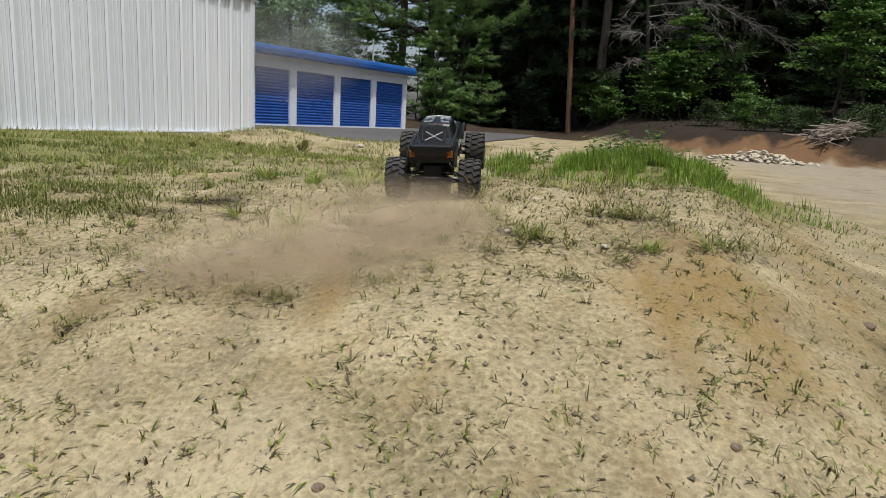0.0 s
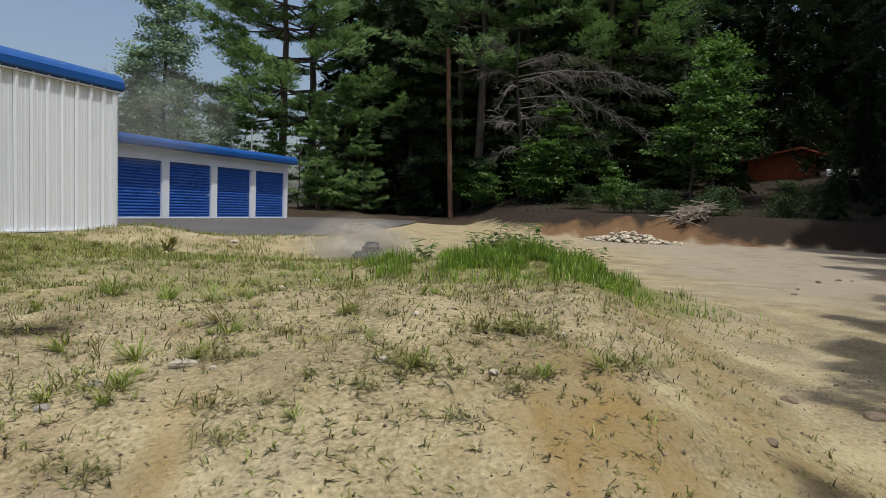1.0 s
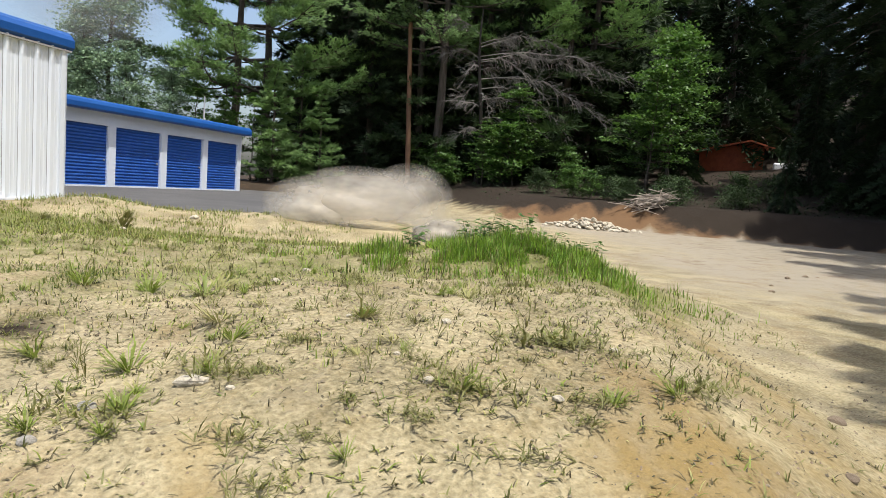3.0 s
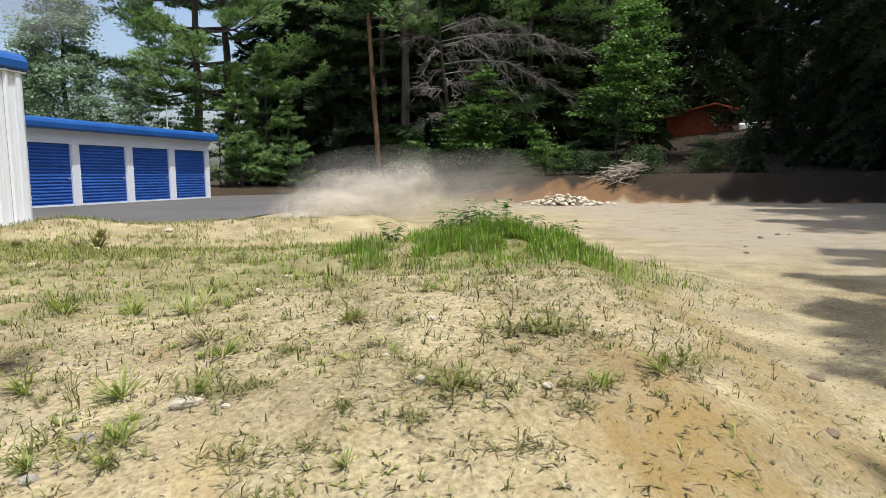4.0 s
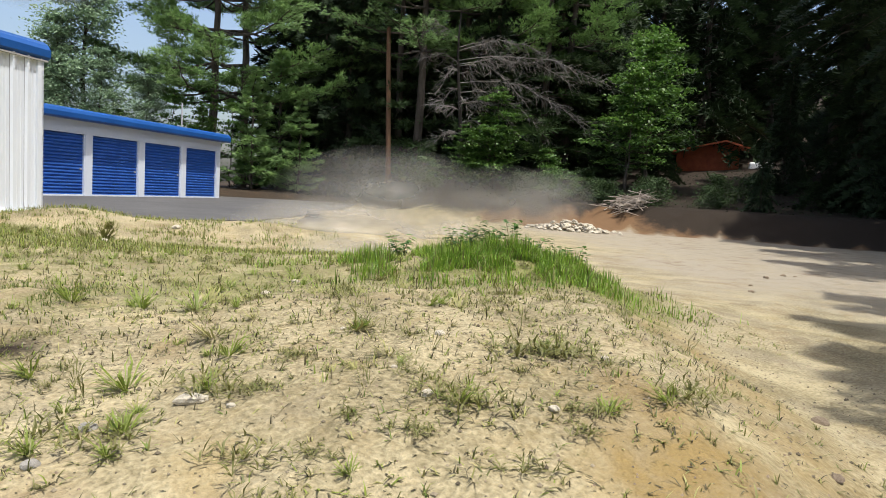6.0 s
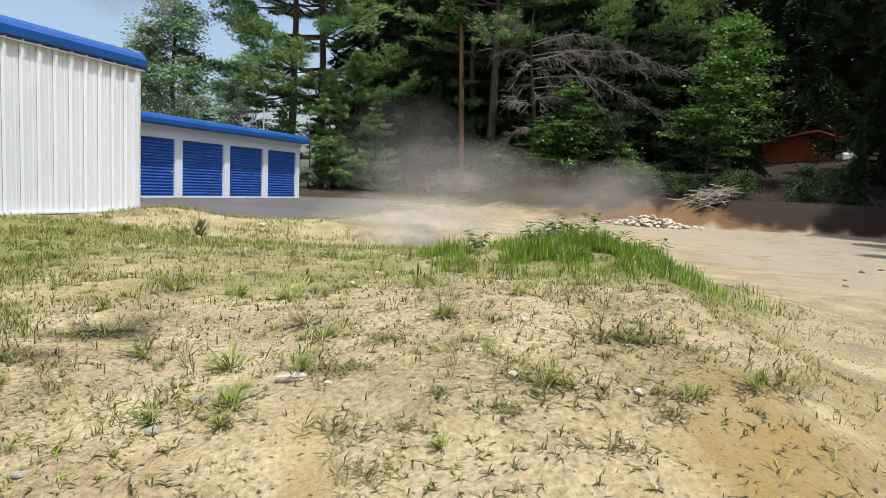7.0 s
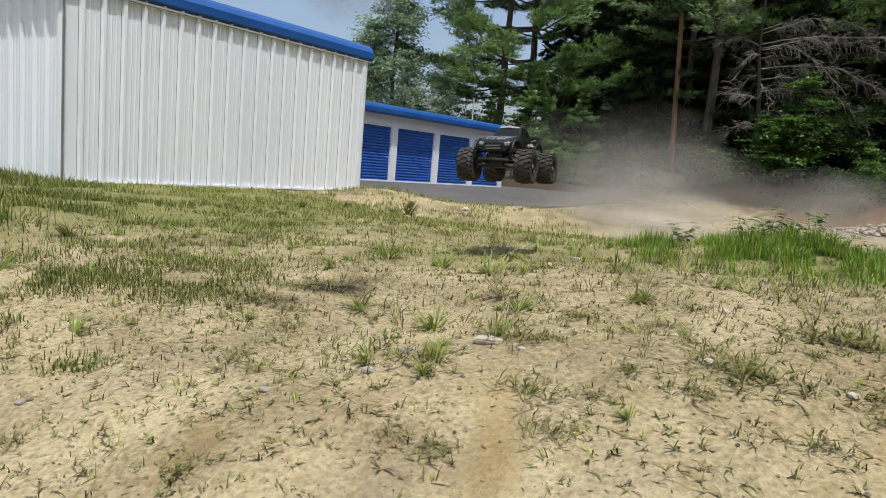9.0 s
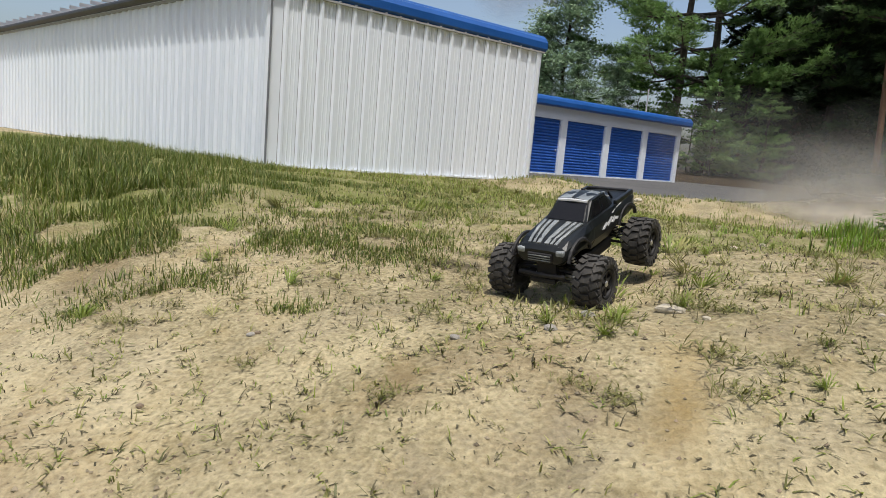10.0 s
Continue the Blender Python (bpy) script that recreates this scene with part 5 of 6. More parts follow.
# ---- the radio-controlled truck ----
def lathe(prof, n):
    """Turns a profile of (radius, y) about the y axis."""
    s = Soup()
    m = len(prof)
    s.v = [Vector((r * math.cos(2 * math.pi * k / n), y, r * math.sin(2 * math.pi * k / n))) for k in range(n) for r, y in prof]
    s.f = [(k * m + i, k * m + i + 1, ((k + 1) % n) * m + i + 1, ((k + 1) % n) * m + i) for k in range(n) for i in range(m - 1)]
    return s


def wheel_meshes():
    R, W = 0.0955, 0.05
    big = Matrix.Diagonal((1.1, 1.1, 1.1, 1))
    tyre = lathe([(0.052, -W * 0.8), (0.062, -W), (0.078, -W * 1.02), (0.090, -W * 0.86), (R, -W * 0.6), (R, W * 0.6), (0.090, W * 0.86), (0.078, W * 1.02), (0.062, W), (0.052, W * 0.8)], 40)
    for k in range(20):
        for row, (y0, y1, off) in enumerate(((-0.048, -0.020, 0.0), (-0.016, 0.016, 0.5), (0.020, 0.048, 0.0))):
            a = 2 * math.pi * (k + off) / 20
            m = Matrix.Rotation(-a, 4, "Y") @ Matrix.Translation((R, (y0 + y1) / 2, 0)) @ Matrix.Rotation(0.5 * (row - 1) + (0.35 if row == 1 and k % 2 else 0), 4, "X")
            tyre.box(-0.006, 0.0078 - 0.002 * (row != 1), (y0 - y1) / 2, (y1 - y0) / 2, -0.0095, 0.0095, m)
        a = 2 * math.pi * (k + 0.25) / 20
        for sgn in (-1, 1):
            m = Matrix.Rotation(-a, 4, "Y") @ Matrix.Translation((0.083, sgn * 0.049, 0))
            tyre.box(-0.010, 0.010, -0.004, 0.004, -0.008, 0.008, m)
    rim = lathe([(0.020, 0.030), (0.045, 0.034), (0.048, 0.046), (0.054, 0.049), (0.056, 0.042), (0.052, 0.036), (0.052, -0.042), (0.020, -0.036)], 32)
    spoke = Soup()
    spoke.box(0.008, 0.05, 0.026, 0.042, -0.007, 0.007)
    hub = lathe([(0.0005, 0.046), (0.010, 0.046), (0.013, 0.043), (0.013, 0.026)], 6)
    return moved(tyre, big).mesh("tyre", M["rubber"]), moved(rim, big).mesh("rim", M["black"]), moved(hub, big).mesh("hub_nut", M["steel"]), moved(spoke, big).mesh("spoke", M["black"])


def loft(sections, closed=True):
    """A skin through sections of equal point count."""
    s = Soup()
    n = len(sections[0])
    s.v = [Vector(p) for sec in sections for p in sec]
    s.f = [(i * n + k, i * n + (k + 1) % n, (i + 1) * n + (k + 1) % n, (i + 1) * n + k) for i in range(len(sections) - 1) for k in range(n)]
    if closed:
        s.f += [tuple(range(n)), tuple(reversed(range((len(sections) - 1) * n, len(sections) * n)))]
    return s


def ring(x, zb, zm, zt, wb, wm, wt):
    return [(x, wb, zb), (x, wm, zm - 0.01), (x, wm, zm), (x, (wm + wt) / 2 + 0.006, (zm + zt) / 2 + 0.006), (x, wt, zt), (x, wt * 0.5, zt + 0.005), (x, 0, zt + 0.004),
            (x, -wt * 0.5, zt + 0.005), (x, -wt, zt), (x, -(wm + wt) / 2 - 0.006, (zm + zt) / 2 + 0.006), (x, -wm, zm), (x, -wm, zm - 0.01), (x, -wb, zb)]


def plate(s, pts, out, thick=0.003):
    """A thin raised plate through the points, pushed out along a direction."""
    o = Vector(out).normalized() * thick
    n = len(pts)
    vs = [Vector(p) for p in pts]
    s.add([v - o for v in vs] + [v + o for v in vs], [tuple(range(n)), tuple(reversed(range(n, 2 * n)))] + [(k, (k + 1) % n, n + (k + 1) % n, n + k) for k in range(n)])


def make_truck():
    t = tagged(new("toy_truck"), "black and grey radio-controlled monster truck with big knobbly tyres", "toy truck")
    # chassis, skid plates and bumpers
    ch = rbox(-0.25, 0.25, -0.055, 0.055, 0.085, 0.135, 0.008)
    part("chassis", ch, M["black"], t)
    part("battery_box", rbox(-0.15, 0.13, -0.10, 0.10, 0.10, 0.155, 0.012), M["black"], t)
    for x0, x1, name in ((0.25, 0.345, "front_bumper"), (-0.36, -0.25, "rear_bumper")):
        b = Soup()
        tip = x1 if x1 > 0 else x0
        base = x0 if x1 > 0 else x1
        b.tube([Vector((base, -0.05, 0.12)), Vector((tip, -0.10, 0.135)), Vector((tip + math.copysign(0.012, tip), 0, 0.138)), Vector((tip, 0.10, 0.135)), Vector((base, 0.05, 0.12))], [0.010] * 5, 8)
        b.tube([Vector((base, -0.03, 0.10)), Vector((tip - math.copysign(0.01, tip), -0.05, 0.105)), Vector((tip - math.copysign(0.01, tip), 0.05, 0.105)), Vector((base, 0.03, 0.10))], [0.012] * 4, 8)
        part(name, b, M["black"], t)
    # gear boxes
    for x in (0.26, -0.26):
        part("gearbox", rbox(x - 0.05, x + 0.05, -0.05, 0.05, 0.085, 0.19, 0.014), M["black"], t)
    # shell
    secs = [ring(0.352, 0.172, 0.200, 0.222, 0.095, 0.118, 0.095), ring(0.335, 0.162, 0.205, 0.238, 0.105, 0.138, 0.108), ring(0.29, 0.165, 0.212, 0.256, 0.110, 0.150, 0.118), ring(0.20, 0.178, 0.216, 0.268, 0.112, 0.156, 0.122),
            ring(0.115, 0.165, 0.214, 0.276, 0.118, 0.150, 0.126), ring(0.09, 0.150, 0.210, 0.278, 0.122, 0.148, 0.128), ring(-0.10, 0.150, 0.210, 0.282, 0.122, 0.150, 0.132), ring(-0.145, 0.172, 0.214, 0.282, 0.118, 0.154, 0.134),
            ring(-0.24, 0.190, 0.220, 0.278, 0.114, 0.156, 0.138), ring(-0.33, 0.200, 0.226, 0.282, 0.112, 0.150, 0.138), ring(-0.365, 0.205, 0.232, 0.286, 0.106, 0.142, 0.132)]
    part("body_shell", loft(secs), M["shell"], t, "glossy black truck body")
    cab = loft([[(x, w, z0), (x1, w1, z1), (x1, w1 * 0.5, z1 + 0.005), (x1, -w1 * 0.5, z1 + 0.005), (x1, -w1, z1), (x, -w, z0)] for x, w, z0, x1, w1, z1 in
                ((0.118, 0.118, 0.272, 0.035, 0.088, 0.340), (0.07, 0.120, 0.274, 0.015, 0.094, 0.349), (-0.06, 0.122, 0.276, -0.06, 0.096, 0.352), (-0.15, 0.120, 0.276, -0.115, 0.092, 0.346), (-0.175, 0.116, 0.276, -0.128, 0.086, 0.338))])
    part("cab", cab, M["shell"], t, "black cab roof")
    g = Soup()
    plate(g, [(0.1135, 0.098, 0.280), (0.1135, -0.098, 0.280), (0.041, -0.078, 0.339), (0.041, 0.078, 0.339)], (0.65, 0, 0.76))
    part("windscreen", g, M["glass"], t, "dark windscreen")
    visor = Soup()
    visor.tube([Vector((0.036, -0.082, 0.346)), Vector((0.042, 0, 0.351)), Vector((0.036, 0.082, 0.346))], [0.007, 0.007, 0.007], 6)
    part("visor", visor, M["pale"], t, "pale sun visor over the windscreen")
    for sgn in (1, -1):
        w = Soup()
        plate(w, [(0.065, sgn * 0.1165, 0.284), (-0.035, sgn * 0.1185, 0.284), (-0.035, sgn * 0.100, 0.340), (0.018, sgn * 0.098, 0.340)], (0, sgn, 0.35))
        part("side_window", w, M["glass"], t)
        w = Soup()
        plate(w, [(-0.05, sgn * 0.1185, 0.284), (-0.125, sgn * 0.1175, 0.284), (-0.100, sgn * 0.098, 0.338), (-0.05, sgn * 0.100, 0.340)], (0, sgn, 0.35))
        part("side_window", w, M["glass"], t)
    w = Soup()
    plate(w, [(-0.170, 0.09, 0.283), (-0.170, -0.09, 0.283), (-0.131, -0.072, 0.334), (-0.131, 0.072, 0.334)], (-0.8, 0, 0.6))
    part("rear_window", w, M["glass"], t)
    # graphics
    for sgn in (1, -1):
        for y0, y1, y2, y3 in ((0.010, 0.030, 0.022, 0.048), (0.040, 0.052, 0.060, 0.078), (0.064, 0.078, 0.090, 0.108)):
            s = Soup()
            plate(s, [(0.328, sgn * y0, 0.2475), (0.328, sgn * y1, 0.2465), (0.29, sgn * (y1 * 0.75 + y3 * 0.25), 0.2590), (0.22, sgn * (y1 * 0.4 + y3 * 0.6), 0.2725), (0.135, sgn * y3, 0.2800), (0.135, sgn * y2, 0.2810), (0.22, sgn * (y0 * 0.4 + y2 * 0.6), 0.2735), (0.29, sgn * (y0 * 0.75 + y2 * 0.25), 0.2600)], (0.15, 0, 1), 0.003)
            part("hood_stripe", s, M["silver"], t, "silver stripe on the bonnet")
        s = Soup()
        plate(s, [(0.03, sgn * 0.012, 0.3555), (0.03, sgn * 0.082, 0.351), (-0.105, sgn * 0.082, 0.351), (-0.105, sgn * 0.03, 0.3550)], (0, 0, 1), 0.0018)
        part("roof_graphic", s, M["silver"], t)
        for pts in (((0.02, 0.222), (-0.03, 0.240), (-0.04, 0.234), (0.0, 0.216)), ((-0.03, 0.226), (-0.09, 0.250), (-0.10, 0.242), (-0.04, 0.218)), ((-0.08, 0.226), (-0.16, 0.262), (-0.175, 0.252), (-0.10, 0.218)),
                    ((-0.12, 0.228), (-0.22, 0.268), (-0.235, 0.258), (-0.14, 0.220)), ((-0.10, 0.262), (-0.22, 0.280), (-0.22, 0.274), (-0.11, 0.256)), ((-0.19, 0.238), (-0.29, 0.272), (-0.30, 0.262), (-0.21, 0.230)),
                    ((-0.27, 0.246), (-0.30, 0.276), (-0.35, 0.280), (-0.355, 0.254), (-0.31, 0.240))):
            s = Soup()
            plate(s, [(x, sgn * (0.153 - 0.30 * max(0, z - 0.222)), z) for x, z in pts], (0, sgn, 0.3), 0.0025)
            part("side_graphic", s, M["pale"], t, "pale angular slash on the side")
        s = Soup()
        plate(s, [(0.30, sgn * 0.110, 0.228), (0.335, sgn * 0.085, 0.238), (0.27, sgn * 0.112, 0.256), (0.24, sgn * 0.122, 0.250)], (0.4, sgn * 0.6, 0.7), 0.003)
        part("headlight_surround", s, M["pale"], t, "pale headlight surround")
        s = rbox(0.318, 0.356, min(sgn * 0.082, sgn * 0.126), max(sgn * 0.082, sgn * 0.126), 0.206, 0.230, 0.008)
        part("headlight", s, M["silver"], t, "pale clear headlight")
        s = rbox(-0.372, -0.36, min(sgn * 0.10, sgn * 0.136), max(sgn * 0.10, sgn * 0.136), 0.235, 0.272, 0.004)
        part("tail_light", s, M["amber"], t, "amber tail light")
        # wheel arch flares
        for cx in (0.252, -0.262):
            s = Soup()
            arc = [Vector((cx + 0.105 * math.cos(a), sgn * 0.152, 0.165 + 0.085 * math.sin(a))) for a in [math.pi * (0.08 + 0.84 * k / 10) for k in range(11)]]
            s.tube(arc, [0.010] * 11, 6)
            part("wheel_arch", s, M["black"], t)
    s = rbox(0.338, 0.362, -0.066, 0.066, 0.176, 0.214, 0.005)
    grille = part("grille", s, M["black"], t)
    for k in range(3):
        s = Soup()
        s.box(0.361, 0.3655, -0.06, 0.06, 0.183 + k * 0.010, 0.1865 + k * 0.010)
        part("bar", s, M["silver"], grille)
    # bed: side rails, tailgate and a cross brace behind the cab
    for sgn in (1, -1):
        s = rbox(-0.365, -0.165, min(sgn * 0.118, sgn * 0.140), max(sgn * 0.118, sgn * 0.140), 0.276, 0.300, 0.006)
        part("bed_rail", s, M["shell"], t)
        s = Soup()
        s.tube([Vector((-0.19, sgn * 0.075, 0.332)), Vector((-0.25, sgn * 0.07, 0.285))], [0.006, 0.006], 6)
        part("roll_bar", s, M["black"], t)
        s = Soup()
        s.tube([Vector((-0.195, sgn * 0.055, 0.325)), Vector((-0.245, -sgn * 0.055, 0.290))], [0.0045, 0.0045], 6)
        part("cross_brace", s, M["silver"], t)
    s = rbox(-0.372, -0.352, -0.128, 0.128, 0.240, 0.298, 0.005)
    part("tailgate", s, M["black"], t)
    # the shell and all on it sit narrow and high over the wheels
    for o in t.children:
        if o.name.split(".")[0] not in ("chassis", "battery_box", "gearbox", "front_bumper", "rear_bumper"):
            o.matrix_basis = Matrix.Translation((0, 0, 0.02)) @ Matrix.Diagonal((1, 0.85, 1, 1))
    # suspension and wheels
    tyre, rim, hub, spoke = wheel_meshes()
    wheels = []
    for cx in (0.26, -0.26):
        for sgn in (1, -1):
            for dz, dx in ((0.095, 0.035), (0.095, -0.035), (0.135, 0.025), (0.135, -0.025)):
                s = Soup()
                s.tube([Vector((cx + dx, sgn * 0.045, dz + 0.005)), Vector((cx + dx * 0.4, sgn * 0.148, dz - 0.008))], [0.007, 0.006], 6)
                part("suspension_arm", s, M["black"], t)
            s = Soup()
            s.tube([Vector((cx, sgn * 0.05, 0.112)), Vector((cx, sgn * 0.152, 0.10))], [0.006, 0.006], 8)
            part("driveshaft", s, M["steel"], t, "bright steel driveshaft")
            s = rbox(cx - 0.018, cx + 0.018, min(sgn * 0.138, sgn * 0.160), max(sgn * 0.138, sgn * 0.160), 0.075, 0.130, 0.006)
            part("hub_carrier", s, M["black"], t)
            s = Soup()
            a, b = Vector((cx - math.copysign(0.045, cx), sgn * 0.06, 0.215)), Vector((cx - math.copysign(0.03, cx), sgn * 0.12, 0.098))
            s.tube([a, a.lerp(b, 0.55), a.lerp(b, 0.56), b], [0.012, 0.012, 0.006, 0.006], 8)
            shock = part("shock", s, M["steel"], t, "bright steel shock absorber")
            s = Soup()
            s.tube([a.lerp(b, 0.1 + 0.75 * k / 40) + (Vector((1, 0, 0)) * math.cos(k * 1.2) + Vector((0, 0.85, 0.5)) * math.sin(k * 1.2)) * 0.017 for k in range(41)], [0.0028] * 41, 5)
            part("spring", s, M["black"], shock)
            w = share("wheel", rim, t, pose(cx, sgn * 0.20, 0.1, 0, 0, 0 if sgn > 0 else 180))
            tagged(w, "black spoked wheel")
            share("tyre", tyre, w)
            share("hub_nut", hub, w)
            for k in range(6):
                share("spoke", spoke, w, Matrix.Rotation(k * math.pi / 3, 4, "Y"))
            wheels.append((w, cx, sgn))
    return t, wheels


TRUCK, WHEELS = make_truck()


# ---- dust ----
def dust_mat():
    """Thin sandy dust: mostly see-through, thicker at the heart of a puff, broken up by noise."""
    m = bpy.data.materials.new("sandy_dust")
    m.use_nodes = True
    nt = m.node_tree
    N, L = nt.nodes, nt.links
    N.remove(N["Principled BSDF"])
    tc = N.new("ShaderNodeTexCoord")
    gr = N.new("ShaderNodeTexGradient")
    gr.gradient_type = "SPHERICAL"
    L.new(tc.outputs["Object"], gr.inputs[0])
    no = N.new("ShaderNodeTexNoise")
    no.inputs["Scale"].default_value, no.inputs["Detail"].default_value, no.inputs["Roughness"].default_value = 1.7, 3.0, 0.5
    L.new(tc.outputs["Object"], no.inputs[0])
    mr = N.new("ShaderNodeMapRange")
    mr.inputs[1].default_value, mr.inputs[2].default_value = 0.15, 0.72
    L.new(no.outputs[0], mr.inputs[0])
    mu = N.new("ShaderNodeMath")
    mu.operation = "MULTIPLY"
    L.new(gr.outputs["Fac"], mu.inputs[0])
    L.new(mr.outputs[0], mu.inputs[1])
    oi = N.new("ShaderNodeObjectInfo")
    mu2 = N.new("ShaderNodeMath")
    mu2.operation = "MULTIPLY"
    L.new(mu.outputs[0], mu2.inputs[0])
    L.new(oi.outputs["Alpha"], mu2.inputs[1])
    mu2.use_clamp = True
    di = N.new("ShaderNodeBsdfDiffuse")
    di.inputs[0].default_value = (0.84, 0.80, 0.74, 1)
    tl = N.new("ShaderNodeBsdfTranslucent")
    tl.inputs[0].default_value = (0.84, 0.80, 0.74, 1)
    ms0 = N.new("ShaderNodeMixShader")
    ms0.inputs[0].default_value = 0.5
    L.new(di.outputs[0], ms0.inputs[1])
    L.new(tl.outputs[0], ms0.inputs[2])
    L.new(oi.outputs["Color"], di.inputs[0])
    L.new(oi.outputs["Color"], tl.inputs[0])
    tr = N.new("ShaderNodeBsdfTransparent")
    ms = N.new("ShaderNodeMixShader")
    L.new(mu2.outputs[0], ms.inputs[0])
    L.new(tr.outputs[0], ms.inputs[1])
    L.new(ms0.outputs[0], ms.inputs[2])
    L.new(ms.outputs[0], N["Material Output"].inputs[0])
    return m


def puff_mesh(seed, material):
    """Two billowing round sheets inside a unit ball, one behind the other."""
    s = Soup()
    for k, off in enumerate((-0.22, 0.22)):
        o, rings, n = len(s.v), 7, 24
        for j in range(rings + 1):
            for i in range(n):
                r, a = 0.98 * j / rings, 2 * math.pi * i / n
                u, v = r * math.cos(a), r * math.sin(a)
                s.v.append(Vector((u, 0.2 * noise.noise((u * 1.6 + seed, v * 1.6, k * 3.0)) * (1 - r) + off * (1 - r * r), v)))
        s.f += [(o + j * n + i, o + j * n + (i + 1) % n, o + (j + 1) * n + (i + 1) % n, o + (j + 1) * n + i) for j in range(rings) for i in range(n)]
    return s.mesh("dust_puff", material, smooth=True)


DUST = []


